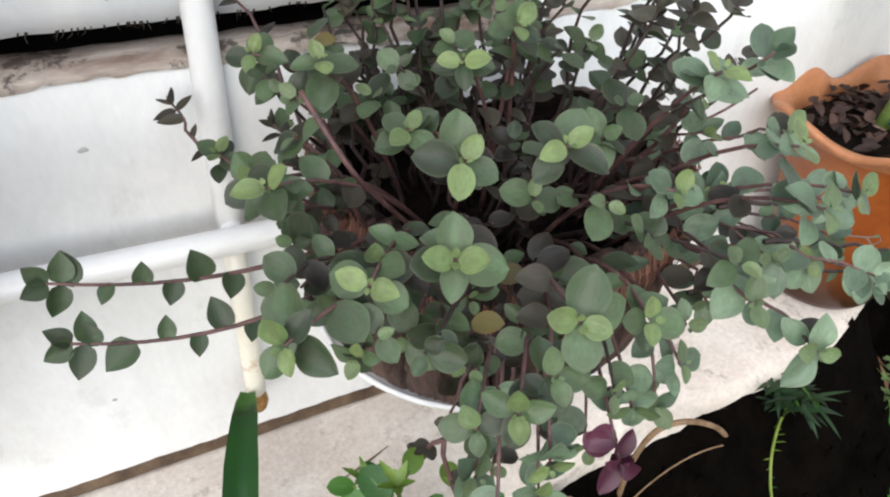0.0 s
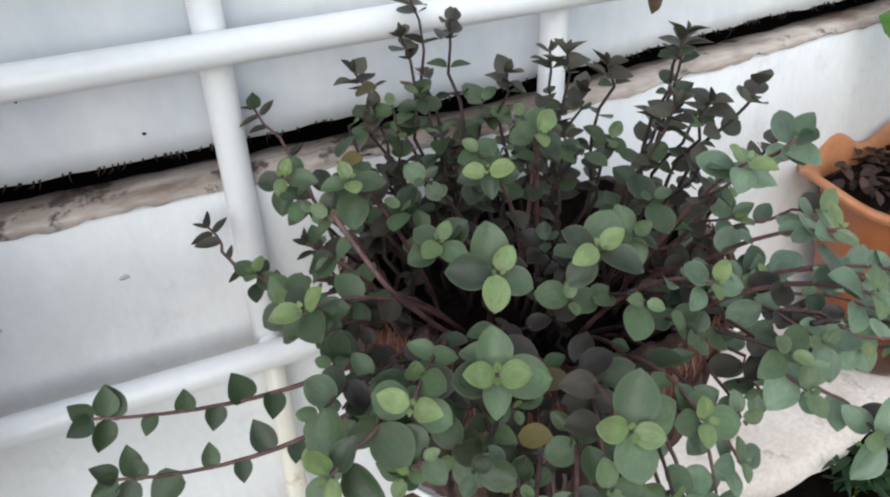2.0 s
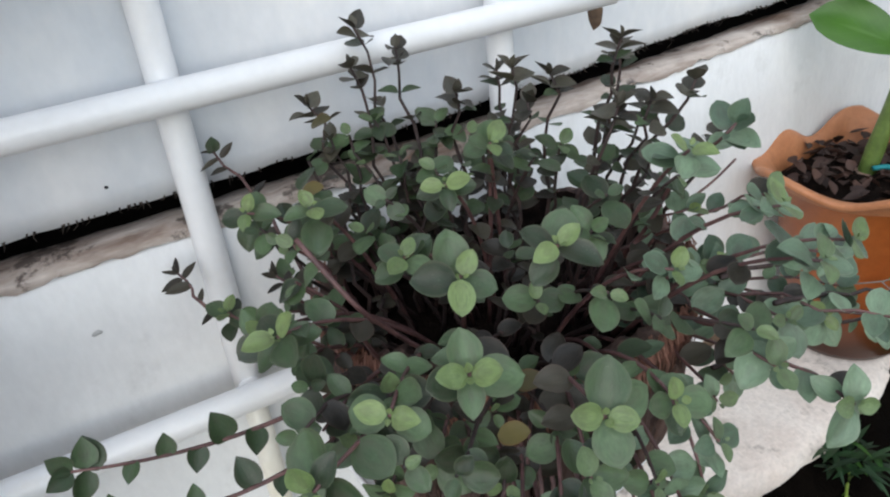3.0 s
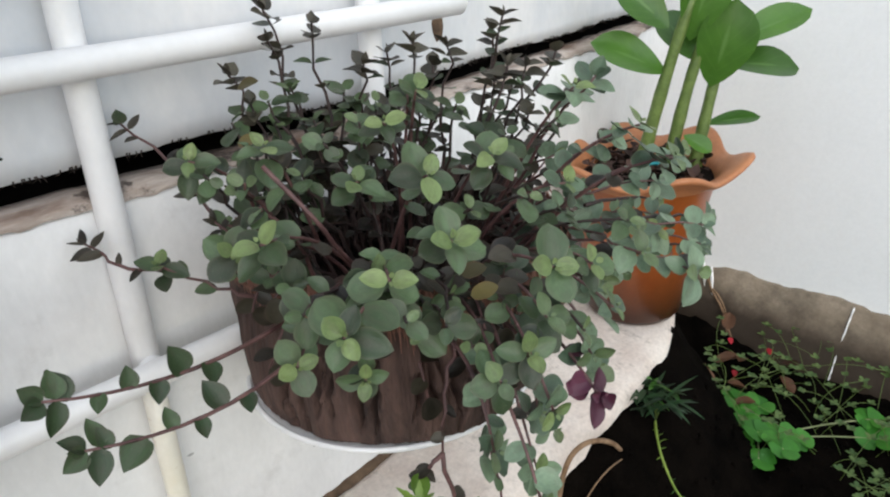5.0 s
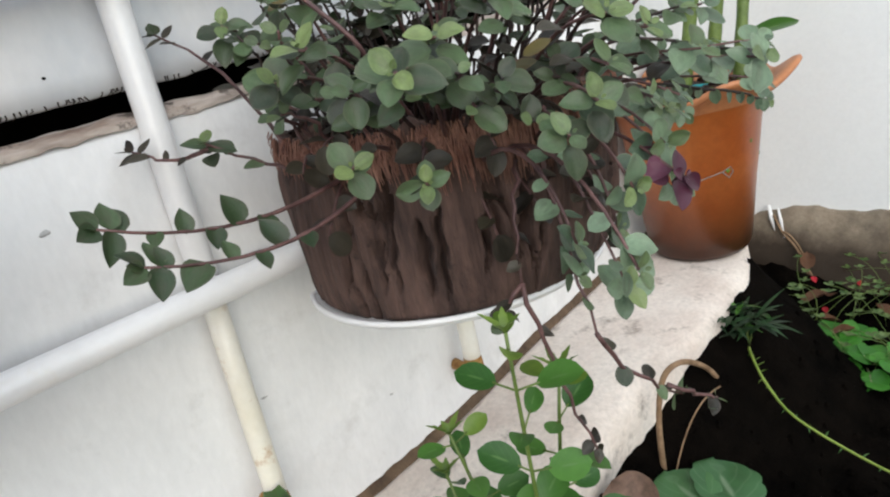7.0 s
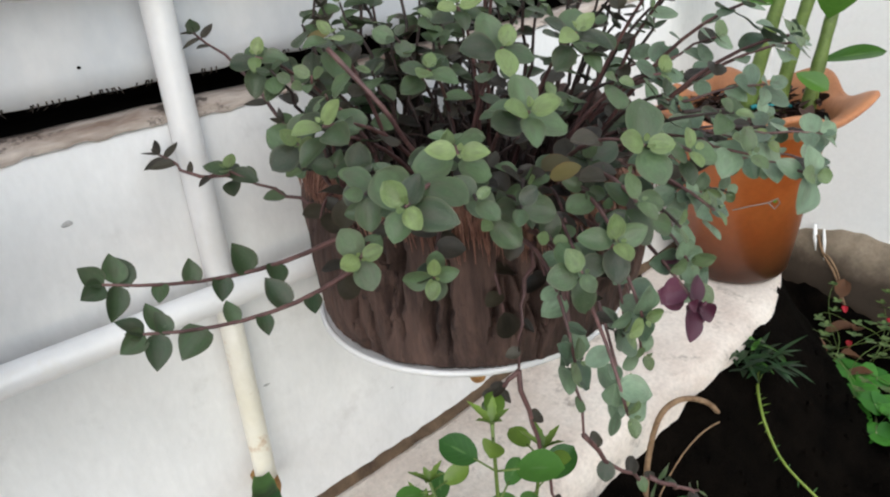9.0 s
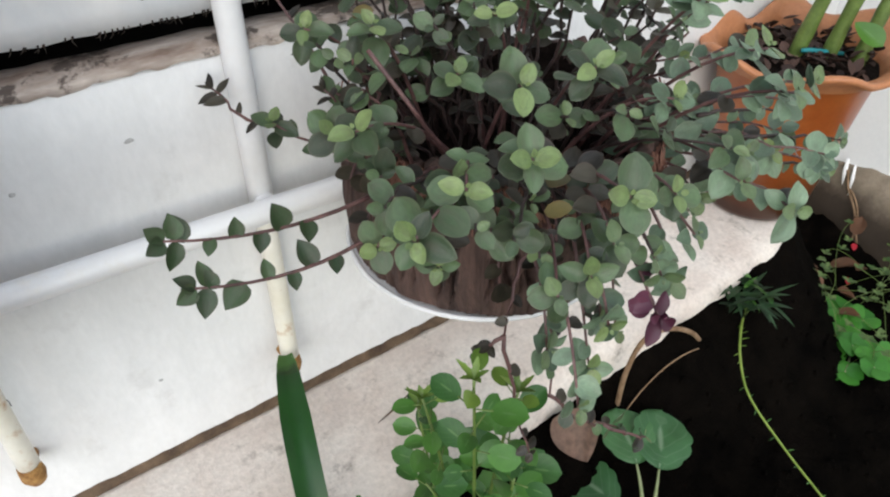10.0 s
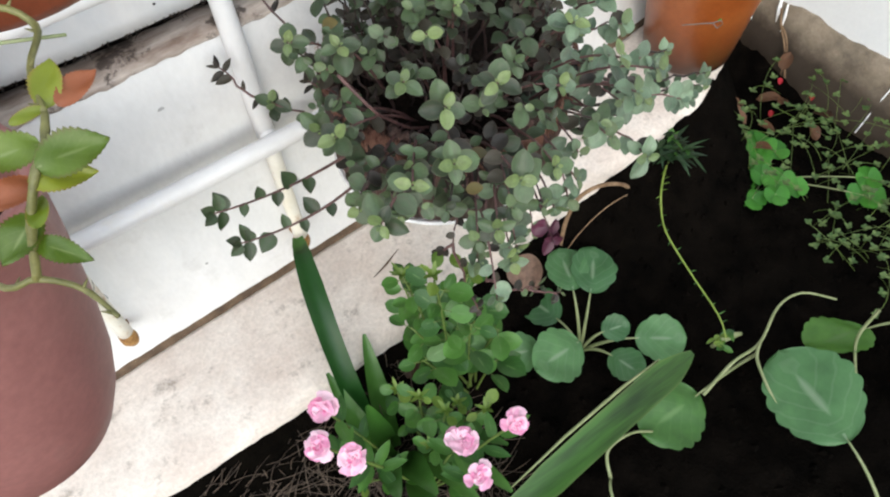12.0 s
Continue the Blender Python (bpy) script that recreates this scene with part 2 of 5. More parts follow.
# dusky leaf tone, darkened further to hold the shade inside the mound
L_DUSKY_SHADED = leaf_material("dusky_and_shaded_leaf", (0.01105, 0.00935, 0.0068), (0.051, 0.0442, 0.02975), 0.45, edge=(0.075, 0.045, 0.035), speck=(0.09, 0.08, 0.06))
L_PURPLISH = leaf_material("purplish_leaf", (0.030, 0.028, 0.021), (0.088, 0.080, 0.058), 0.45, edge=(0.10, 0.055, 0.05), speck=(0.12, 0.10, 0.085))
L_PURPLE = leaf_material("purple_leaf", (0.050, 0.011, 0.025), (0.115, 0.028, 0.058), 0.42)
L_BROWNED = leaf_material("browned_leaf", (0.070, 0.058, 0.022), (0.150, 0.115, 0.036), 0.5, edge=(0.13, 0.045, 0.02))
L_PADDLE = leaf_material("paddle_leaf", (0.024, 0.078, 0.010), (0.072, 0.175, 0.022), 0.3, scale=20, rib=(0.10, 0.20, 0.05))
L_ROSE = leaf_material("rose_leaf", (0.060, 0.110, 0.008), (0.130, 0.190, 0.018), 0.38, scale=40, edge=(0.10, 0.03, 0.02), rib=(0.15, 0.20, 0.06))
L_ROSE_YELLOW = leaf_material("yellow_young_leaf", (0.12, 0.17, 0.010), (0.20, 0.23, 0.020), 0.4, scale=40, edge=(0.28, 0.12, 0.05))
L_ROSE_RED = leaf_material("red_young_leaf", (0.17, 0.04, 0.018), (0.29, 0.09, 0.04), 0.4)
L_STRAP = leaf_material("strap_leaf", (0.012, 0.066, 0.010), (0.028, 0.110, 0.020), 0.38, scale=25)
L_BLADE = leaf_material("green_blade", (0.034, 0.110, 0.018), (0.072, 0.185, 0.034), 0.36, scale=25)
L_MULCH = leaf_material("leaf_mulch", (0.030, 0.015, 0.012), (0.085, 0.042, 0.032), 0.7)
L_BED = leaf_material("bed_leaf", (0.030, 0.100, 0.018), (0.080, 0.205, 0.036), 0.42, scale=40, rib=(0.10, 0.20, 0.06))
L_KALE = leaf_material("blue_green_leaf", (0.038, 0.118, 0.040), (0.078, 0.190, 0.068), 0.45, scale=30, rib=(0.20, 0.29, 0.18))
L_WEED_DARK = leaf_material("dark_weed_leaf", (0.006, 0.024, 0.008), (0.022, 0.060, 0.020), 0.5, scale=40)
L_CLOVER = leaf_material("clover_leaf", (0.03, 0.15, 0.016), (0.065, 0.25, 0.03), 0.45)
L_CUT = leaf_material("withered_strap", (0.036, 0.105, 0.016), (0.062, 0.150, 0.028), 0.36, scale=26, edge=(0.13, 0.19, 0.06), stretch=(0.10, 1, 1), mottle=0.30, span=(0.40, 0.56))
L_DEAD = leaf_material("dead_leaf", (0.17, 0.098, 0.074), (0.29, 0.185, 0.145), 0.7, scale=90, mottle=0.5)
L_FALLEN = leaf_material("fallen_leaf", (0.060, 0.026, 0.014), (0.165, 0.075, 0.038), 0.6)
L_PETAL = leaf_material("pink_petal", (0.84, 0.33, 0.56), (0.94, 0.66, 0.80), 0.5, mottle=0.85, translucent=0.25)
L_PETAL_DEEP = leaf_material("deep_pink_petal", (0.70, 0.12, 0.32), (0.82, 0.25, 0.45), 0.5, translucent=0.2)
L_PETAL_RED = leaf_material("red_petal", (0.35, 0.01, 0.02), (0.5, 0.02, 0.04), 0.5)


# ---- mesh tools ----
def make_mesh(name, verts, faces, mat, smooth=True, uvs=None):
    me = bpy.data.meshes.new(name)
    me.from_pydata([tuple(v) for v in verts], [], faces)
    for mm in (mat if isinstance(mat, (list, tuple)) else [mat]):
        me.materials.append(mm)
    if smooth:
        me.polygons.foreach_set("use_smooth", [True] * len(me.polygons))
    if uvs is not None:
        lay = me.uv_layers.new(name="UVMap")
        for lp in me.loops:
            lay.data[lp.index].uv = uvs[lp.vertex_index]
    me.update()
    return me


def part(name, me, parent=None, m=None, label=""):
    ob = new(name, me)
    if parent is not None:
        ob.parent = parent
    if m is not None:
        ob.matrix_basis = m
    if label:
        ob["label"] = label
    return ob


def empty(name, at=(0, 0, 0)):
    ob = new(name)
    ob.location = at
    ob.empty_display_size = 0.02
    return ob


def frame_at(p, ahead, up=(0, 0, 1)):
    """A pose whose x runs along ahead and whose z lies as near to up as it can."""
    x = Vector(ahead).normalized()
    z = Vector(up)
    y = z.cross(x)
    if y.length < 1e-4:
        y = Vector((0, 1, 0)).cross(x)
    y.normalize()
    z = x.cross(y)
    return Matrix(((x.x, y.x, z.x, p[0]), (x.y, y.y, z.y, p[1]), (x.z, y.z, z.z, p[2]), (0, 0, 0, 1)))


def tube(points, radii, n=8, cap=True):
    """Verts and faces of a round bar along the points."""
    pts = [Vector(p) for p in points]
    if not isinstance(radii, (list, tuple)):
        radii = [radii] * len(pts)
    verts, faces = [], []
    ref = Vector((0.31, 0.17, 0.93))
    for i, p in enumerate(pts):
        d = (pts[min(i + 1, len(pts) - 1)] - pts[max(i - 1, 0)]).normalized()
        a = d.cross(ref)
        if a.length < 0.05:
            a = d.cross(Vector((1, 0, 0)))
        a.normalize()
        b = d.cross(a)
        for k in range(n):
            t = 2 * math.pi * k / n
            verts.append(p + (a * math.cos(t) + b * math.sin(t)) * radii[i])
    for i in range(len(pts) - 1):
        for k in range(n):
            faces.append((i * n + k, i * n + (k + 1) % n, (i + 1) * n + (k + 1) % n, (i + 1) * n + k))
    if cap:
        faces.append(tuple(range(n - 1, -1, -1)))
        faces.append(tuple((len(pts) - 1) * n + k for k in range(n)))
    return verts, faces


def bezier(a, b, c, n):
    a, b, c = Vector(a), Vector(b), Vector(c)
    return [a * (1 - t) ** 2 + b * 2 * t * (1 - t) + c * t * t for t in (i / n for i in range(n + 1))]


def smooth_path(points, k=5):
    """A rounded line through all the points."""
    q, out = [Vector(p) for p in points], []
    for i in range(len(q) - 1):
        a, b, c, d = q[max(i - 1, 0)], q[i], q[i + 1], q[min(i + 2, len(q) - 1)]
        for j in range(k):
            t = j / k
            out.append(0.5 * (2 * b + (c - a) * t + (2 * a - 5 * b + 4 * c - d) * t * t + (3 * b - a - 3 * c + d) * t ** 3))
    return out + [q[-1]]


def lathe(profile, seg=64, shape=None):
    """Turns (radius, height) pairs round z. shape(angle, i) gives a factor on the radius and a rise."""
    verts, faces = [], []
    for i, (r, z) in enumerate(profile):
        for k in range(seg):
            a = 2 * math.pi * k / seg
            f, dz = shape(a, i) if shape else (1, 0)
            verts.append((r * f * math.cos(a), r * f * math.sin(a), z + dz))
    for i in range(len(profile) - 1):
        for k in range(seg):
            k2 = (k + 1) % seg
            faces.append((i * seg + k, i * seg + k2, (i + 1) * seg + k2, (i + 1) * seg + k))
    return verts, faces


def box(x0, x1, y0, y1, z0, z1):
    v = [(x, y, z) for x in (x0, x1) for y in (y0, y1) for z in (z0, z1)]
    f = [(0, 1, 3, 2), (4, 6, 7, 5), (0, 4, 5, 1), (2, 3, 7, 6), (0, 2, 6, 4), (1, 5, 7, 3)]
    return v, f


def join(*pieces):
    verts, faces = [], []
    for v, f in pieces:
        o = len(verts)
        verts += list(v)
        faces += [tuple(i + o for i in q) for q in f]
    return verts, faces


def moved(piece, m):
    return [m @ Vector(v) for v in piece[0]], piece[1]


def leaf_grid(length, width, cup=0.12, bend=0.0, point=0.5, widest=0.5, nu=6, nv=4, teeth=0, tooth=0.0, thick=0.0, wave=0.0, lobes=0, lobe=0.06):
    """A leaf along x from its stalk, cupped across and bent along."""
    verts, faces, uvs = [], [], []
    ub = [i / nu for i in range(nu + 1)]
    for i, u in enumerate(ub):
        # rounded base, pointed or rounded tip
        w = math.sin(math.pi * min(1, (u ** (math.log(0.5) / math.log(widest))))) ** (0.48 if u < widest else 0.5 + 0.5 * point)
        w = max(w, 0.02)
        if teeth:
            w *= 1 + tooth * (1 if i % 2 else -1)
        if lobes:
            w *= 1 - lobe + 2 * lobe * abs(math.sin(math.pi * lobes * u))
        for j in range(nv + 1):
            s = 2 * j / nv - 1
            y = s * w * width / 2
            z = cup * width * (abs(s) * w) ** 1.6 + bend * length * u * u + wave * width * math.sin(7 * u + 3 * s)
            verts.append((u * length, y, z))
            uvs.append((max(abs(s), 0.0 if u < 0.1 else abs(2 * u - 1) ** 3), u))
    for i in range(nu):
        for j in range(nv):
            q = i * (nv + 1) + j
            faces.append((q, q + nv + 1, q + nv + 2, q + 1))
    return verts, faces, uvs


# ---- walls, kerb, soil ----
def irregular_strip(name, x0, x1, n, rows, mat):
    """A long strip along x; rows are functions of x that give (y, z)."""
    verts, faces = [], []
    k = len(rows)
    for i in range(n + 1):
        x = x0 + (x1 - x0) * i / n
        verts += [(x, *row(x)) for row in rows]
    for i in range(n):
        for j in range(k - 1):
            q = i * k + j
            faces.append((q, q + k, q + k + 1, q + 1))
    return make_mesh(name, verts, faces, mat)


def wob(x, s, f, o=0.0):
    return s * noise.noise(Vector((x * f, o, 3.7)))


LEDGE = 0.386
def wall_front(x):
    """The wall runs back a little towards the side wall."""
    t = max(0.0, x - 0.22)
    return 0.130 * t * t / (t + 0.06)


wall_lower = part("wall_lower", irregular_strip("wall_lower", -2.6, 1.13, 300, [
    lambda x: (0.42, -0.7), lambda x: (wall_front(x), -0.7), lambda x: (wall_front(x), -0.1), lambda x: (wall_front(x) + wob(x, 0.0015, 5, 2), 0.12), lambda x: (wall_front(x) + wob(x, 0.0015, 6, 3), 0.28),
    lambda x: (wall_front(x), LEDGE - 0.012), lambda x: (wall_front(x) + 0.006, LEDGE - 0.006), lambda x: (0.42, LEDGE - 0.006)], M_WALL))
tagged(wall_lower, "white painted masonry wall foot behind the rack", "wall", kind="structure")
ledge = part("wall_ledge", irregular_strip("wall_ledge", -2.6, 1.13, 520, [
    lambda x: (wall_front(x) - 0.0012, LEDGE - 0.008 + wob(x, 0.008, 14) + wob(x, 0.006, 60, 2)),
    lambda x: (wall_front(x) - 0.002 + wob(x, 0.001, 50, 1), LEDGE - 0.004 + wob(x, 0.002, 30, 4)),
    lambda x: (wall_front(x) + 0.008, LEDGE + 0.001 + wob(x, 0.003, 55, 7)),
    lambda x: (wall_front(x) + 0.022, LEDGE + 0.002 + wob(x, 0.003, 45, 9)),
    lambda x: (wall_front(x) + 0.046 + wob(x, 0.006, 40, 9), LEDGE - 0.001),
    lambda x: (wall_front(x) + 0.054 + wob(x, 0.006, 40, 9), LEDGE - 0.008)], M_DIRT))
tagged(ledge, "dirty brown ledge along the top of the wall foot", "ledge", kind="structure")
# black sheet set into the gap to stand for the shade inside
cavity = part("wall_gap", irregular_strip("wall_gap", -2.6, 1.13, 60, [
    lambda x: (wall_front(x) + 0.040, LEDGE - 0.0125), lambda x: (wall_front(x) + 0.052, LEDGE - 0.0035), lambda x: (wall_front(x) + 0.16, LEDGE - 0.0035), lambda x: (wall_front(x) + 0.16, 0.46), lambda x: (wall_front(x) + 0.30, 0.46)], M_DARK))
tagged(cavity, "black sheet that stands for the shade between the wall foot and the panel", "gap", kind="structure")
SHEET_Z = 0.406
sheet = part("wall_upper", irregular_strip("wall_upper", -2.6, 1.13, 300, [
    lambda x: (wall_front(x) + 0.16, SHEET_Z + 0.01),
    lambda x: (wall_front(x) + 0.030, SHEET_Z + wob(x, 0.003, 35, 3) + wob(x, 0.004, 6, 8)),
    lambda x: (wall_front(x) + 0.022, SHEET_Z + 0.002 + wob(x, 0.003, 35, 3) + wob(x, 0.004, 6, 8)),
    lambda x: (wall_front(x) + 0.020, SHEET_Z + 0.02), lambda x: (wall_front(x) + 0.020, 0.9), lambda x: (wall_front(x) + 0.020, 2.6), lambda x: (0.42, 2.6)], M_SHEET))
tagged(sheet, "white painted panel wall above the dark gap", "wall", kind="structure")
side = part("wall_side", make_mesh("wall_side", *box(1.13, 1.35, -4.0, 0.42, -0.7, 2.6), M_SIDE, False))
tagged(side, "plain white side wall at right angles", "wall", kind="structure")


def plinth_top(y):
    return -0.102 - 0.012 * max(y, -0.6) - 0.25 * max(0.0, y + 0.08) + wob(y, 0.014, 9, 6) + wob(y, 0.006, 40, 6)


_v, _f = [], []
for _i in range(161):
    _y = 0.09 - 2.5 * (_i / 160) ** 1.6
    _v += [(1.131, _y, plinth_top(_y)), (1.122, _y, plinth_top(_y) - 0.004), (1.116 + wob(_y, 0.006, 12, 2), _y, -0.18), (1.105 + wob(_y, 0.01, 12, 4), _y, -0.45)]
for _i in range(160):
    for _j in range(3):
        _q = _i * 4 + _j
        _f.append((_q, _q + 4, _q + 5, _q + 1))
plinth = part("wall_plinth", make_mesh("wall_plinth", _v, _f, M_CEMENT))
tagged(plinth, "bare grey-brown cement foot of the side wall", "wall plinth", kind="structure")


def kerb_top(x):
    down = min(1, max(0, (x - 0.90) / 0.10))
    return -0.080 + 0.07 * min(0.40, max(-0.6, x)) - 0.09 * down * down * (3 - 2 * down)


def kerb_edge(x):
    pts = [(-2.6, -0.28), (-0.32, -0.212), (-0.1, -0.214), (0.04, -0.200), (0.2, -0.188), (0.3, -0.178), (0.4, -0.168), (0.53, -0.168), (0.64, -0.160), (0.735, -0.146), (0.81, -0.118), (0.87, -0.088), (0.94, -0.030), (1.00, 0.030), (1.13, 0.05)]
    for (xa, ya), (xb, yb) in zip(pts, pts[1:]):
        if x <= xb:
            return ya + (yb - ya) * (x - xa) / (xb - xa)
    return 0.05


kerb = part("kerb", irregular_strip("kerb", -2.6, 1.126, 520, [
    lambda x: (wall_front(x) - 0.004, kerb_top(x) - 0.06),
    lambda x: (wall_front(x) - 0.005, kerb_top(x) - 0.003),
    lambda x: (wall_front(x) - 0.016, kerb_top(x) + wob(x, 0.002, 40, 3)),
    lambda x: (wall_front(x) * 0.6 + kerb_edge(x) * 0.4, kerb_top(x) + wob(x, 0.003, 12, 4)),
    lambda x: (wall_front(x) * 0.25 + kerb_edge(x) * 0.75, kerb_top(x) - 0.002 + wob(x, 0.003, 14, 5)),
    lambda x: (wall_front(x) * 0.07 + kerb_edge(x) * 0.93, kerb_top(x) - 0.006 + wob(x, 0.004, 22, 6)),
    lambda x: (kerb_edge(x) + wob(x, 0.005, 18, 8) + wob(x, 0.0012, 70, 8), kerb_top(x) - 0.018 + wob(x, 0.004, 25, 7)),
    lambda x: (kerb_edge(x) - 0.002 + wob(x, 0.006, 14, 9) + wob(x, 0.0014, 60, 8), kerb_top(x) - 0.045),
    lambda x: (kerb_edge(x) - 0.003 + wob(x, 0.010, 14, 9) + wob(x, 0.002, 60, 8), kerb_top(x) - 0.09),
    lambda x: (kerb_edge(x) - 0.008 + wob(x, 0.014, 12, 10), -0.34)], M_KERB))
tagged(kerb, "cream plastered kerb with grey stains and soft edges", "kerb", kind="structure")
joint = part("kerb_joint", irregular_strip("kerb_joint", -2.6, 1.126, 400, [
    lambda x: (wall_front(x) - 0.0105 + wob(x, 0.005, 25, 1) + wob(x, 0.003, 90, 1), kerb_top(x) - 0.006), lambda x: (wall_front(x) - 0.007, kerb_top(x) + 0.001 + wob(x, 0.0015, 60)),
    lambda x: (wall_front(x) - 0.004, kerb_top(x) + 0.005 + wob(x, 0.002, 50, 2)), lambda x: (wall_front(x) + 0.002, kerb_top(x) + 0.008 + wob(x, 0.004, 50, 2))], M_JOINT))
tagged(joint, "brown earthy joint between kerb and wall", "joint", kind="structure")

SOIL_Z = -0.262


def soil_at_kerb(x):
    pts = [(-3, -0.145), (-0.15, -0.128), (0.10, -0.113), (0.22, -0.114), (0.32, -0.115), (0.45, -0.108), (0.58, -0.090), (0.66, -0.060), (0.80, -0.060), (0.92, -0.12), (1.13, -0.20)]
    for (xa, ya), (xb, yb) in zip(pts, pts[1:]):
        if x <= xb:
            return ya + (yb - ya) * (x - xa) / (xb - xa)
    return -0.24


def soil_height(x, y):
    """Rough bed, heaped against the kerb."""
    rough = 0.024 * noise.noise(Vector((x * 5, y * 5, 1.0))) + 0.012 * noise.noise(Vector((x * 22, y * 22, 4.0))) + 0.006 * noise.noise(Vector((x * 60, y * 60, 4.0)))
    away = max(0.0, kerb_edge(x) - y)
    heap = soil_at_kerb(x) - SOIL_Z - away * 1.15
    heap = max(heap, 0.065 - max(0.0, 1.10 - x) * 0.8)
    return SOIL_Z + max(0.0, heap) + rough


_v, _f = [], []
_xs = [-40, -12, -4, -2] + [-1.2 + 2.27 * i / 160 for i in range(161)]
_ys = [0.06 - 1.38 * i / 110 for i in range(111)] + [-2, -4, -12, -40]
for _x in _xs:
    for _y in _ys:
        _v.append((_x, _y, soil_height(_x, _y) if -1.3 < _x and _y > -1.5 else SOIL_Z))
_n = len(_ys)
for _i in range(len(_xs) - 1):
    for _j in range(_n - 1):
        _f.append((_i * _n + _j, _i * _n + _j + 1, (_i + 1) * _n + _j + 1, (_i + 1) * _n + _j))
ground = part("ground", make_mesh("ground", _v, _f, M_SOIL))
tagged(ground, "dark damp garden soil of the planting bed", "soil", kind="structure")

rng = random.Random(7)
_pieces = []
for _ in range(900):
    _x, _y = rng.uniform(-0.7, 1.05), -0.2 - 0.75 * rng.random() ** 1.3
    if _y > kerb_edge(_x) - 0.03:
        continue
    _r = rng.uniform(0.003, 0.011)
    _pts = [(_x + _r * math.cos(a) * rng.uniform(.6, 1.2), _y + _r * math.sin(a) * rng.uniform(.6, 1.2), soil_height(_x, _y) + rng.uniform(-.3, .2) * _r) for a in (0, 1.3, 2.5, 3.8, 5.0)]
    _top = (_x, _y, soil_height(_x, _y) + _r * rng.uniform(0.5, 1.0))
    _pieces.append((_pts + [_top], [(i, (i + 1) % 5, 5) for i in range(5)]))
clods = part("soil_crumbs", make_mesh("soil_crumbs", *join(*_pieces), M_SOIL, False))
tagged(clods, "loose dark crumbs of earth on the bed", "soil", kind="stuff")

_pieces = []
for _ in range(1600):
    _x, _y = -0.50 + 0.57 * rng.random() ** 0.8, rng.uniform(-0.60, -0.20)
    if _y > kerb_edge(_x) - 0.02:
        continue
    _a, _l = rng.uniform(0, 6.28), rng.uniform(0.02, 0.10)
    _z = soil_height(_x, _y) + rng.uniform(0.002, 0.016)
    _pieces.append(tube(bezier((_x, _y, _z), (_x + _l * .5 * math.cos(_a), _y + _l * .5 * math.sin(_a), _z + rng.uniform(0, .02)),
                               (_x + _l * math.cos(_a + .3), _y + _l * math.sin(_a + .3), _z), 4), rng.uniform(0.0002, 0.0007), 4))
litter = part("dry_litter", make_mesh("dry_litter", *join(*_pieces), M_LITTER))
tagged(litter, "dry brown stalks and straw lying on the soil", "plant litter", kind="stuff")

_pieces = []
for _ in range(300):
    _x = rng.uniform(-0.9, 0.95)
    _z, _w = SHEET_Z + 0.002 + wob(_x, 0.003, 35, 3) + wob(_x, 0.004, 6, 8), wall_front(_x)
    _l = rng.uniform(0.0005, 0.0032) if rng.random() < 0.95 else rng.uniform(0.006, 0.012)
    _pieces.append(tube(bezier((_x, _w + 0.021, _z + 0.002), (_x + rng.uniform(-.003, .003), _w + 0.018, _z - _l * .5), (_x + rng.uniform(-.006, .002), _w + rng.uniform(0.01, 0.03), _z - _l), 2), [0.0009, 0.0006, 0.0002], 3, False))
webs = part("dust_fibres", make_mesh("dust_fibres", *join(*_pieces), M_DUST))
tagged(webs, "dusty hair-like fibres hanging into the wall gap", "cobweb", kind="stuff")

# ---- rack of white tubes on the wall ----
BAR = 0.0123
RAILS = (0.234, 0.4955, 0.757, 1.018)


def post_at(x0, lean, z):
    """The posts lean back to the wall and a little to one side."""
    return x0 + lean * z, -0.0327 + 0.065 * min(z, 0.52) + 0.006 * max(0.0, z - 0.52), z


rack = tagged(empty("plant_rack", (0, 0, 0)), "white enamelled tube rack fixed to the wall, feet rusted", "plant rack")
for _x0, _lean in ((-0.565, 0.03), (-0.292, 0.03), (-0.0127, 0.046), (0.262, 0.070)):
    post = part("post", make_mesh("post", *tube([post_at(_x0, _lean, z) for z in (0.225, 0.30, 0.40, 0.52, 0.757, 1.018, 1.04)], BAR, 18), M_ENAMEL), rack)
    part("lower_end", make_mesh("lower_end", *tube([post_at(_x0, _lean, z) for z in (0.006, 0.05, 0.15, 0.226)], BAR * 0.86, 18), M_ENAMEL_OLD), post, label="thinner yellowed lower end of the post")
    _f = Vector(post_at(_x0, _lean, 0.0))
    part("rusty_foot", make_mesh("rusty_foot", *join(
        tube([_f + Vector(d) for d in ((0, 0, 0.022), (0, 0, 0.016), (0, 0, 0.006), (0.001, 0, -0.004))], [BAR * 0.88, BAR * 0.94, BAR * 1.0, BAR * 0.7], 14),
        tube([_f + Vector(d) for d in ((0, 0.004, 0.004), (0, 0.022, 0.003), (0, 0.038, 0.003))], [0.006, 0.006, 0.008], 8)), M_RUST), post, label="rusted end of the post")
    for _z in RAILS[:2]:
        _f = Vector(post_at(_x0, _lean, _z))
        part("weld", make_mesh("weld", *tube([_f + Vector((0, 0.002, 0)), _f + Vector((0, -0.016, 0))], [BAR * 0.75, BAR * 0.9], 12), M_ENAMEL), post)
for _z in RAILS:
    _y = post_at(0, 0, _z)[1] - 0.0255
    _p = [(-0.64, _y + 0.005, _z), (-0.636, _y, _z), (-0.2, _y, _z), (0.1, _y, _z), (0.402, _y, _z), (0.408, _y + 0.005, _z)]
    part("rail", make_mesh("rail", *tube(_p, [BAR * 0.8, BAR, BAR, BAR, BAR, BAR * 0.8], 18), M_ENAMEL), rack)
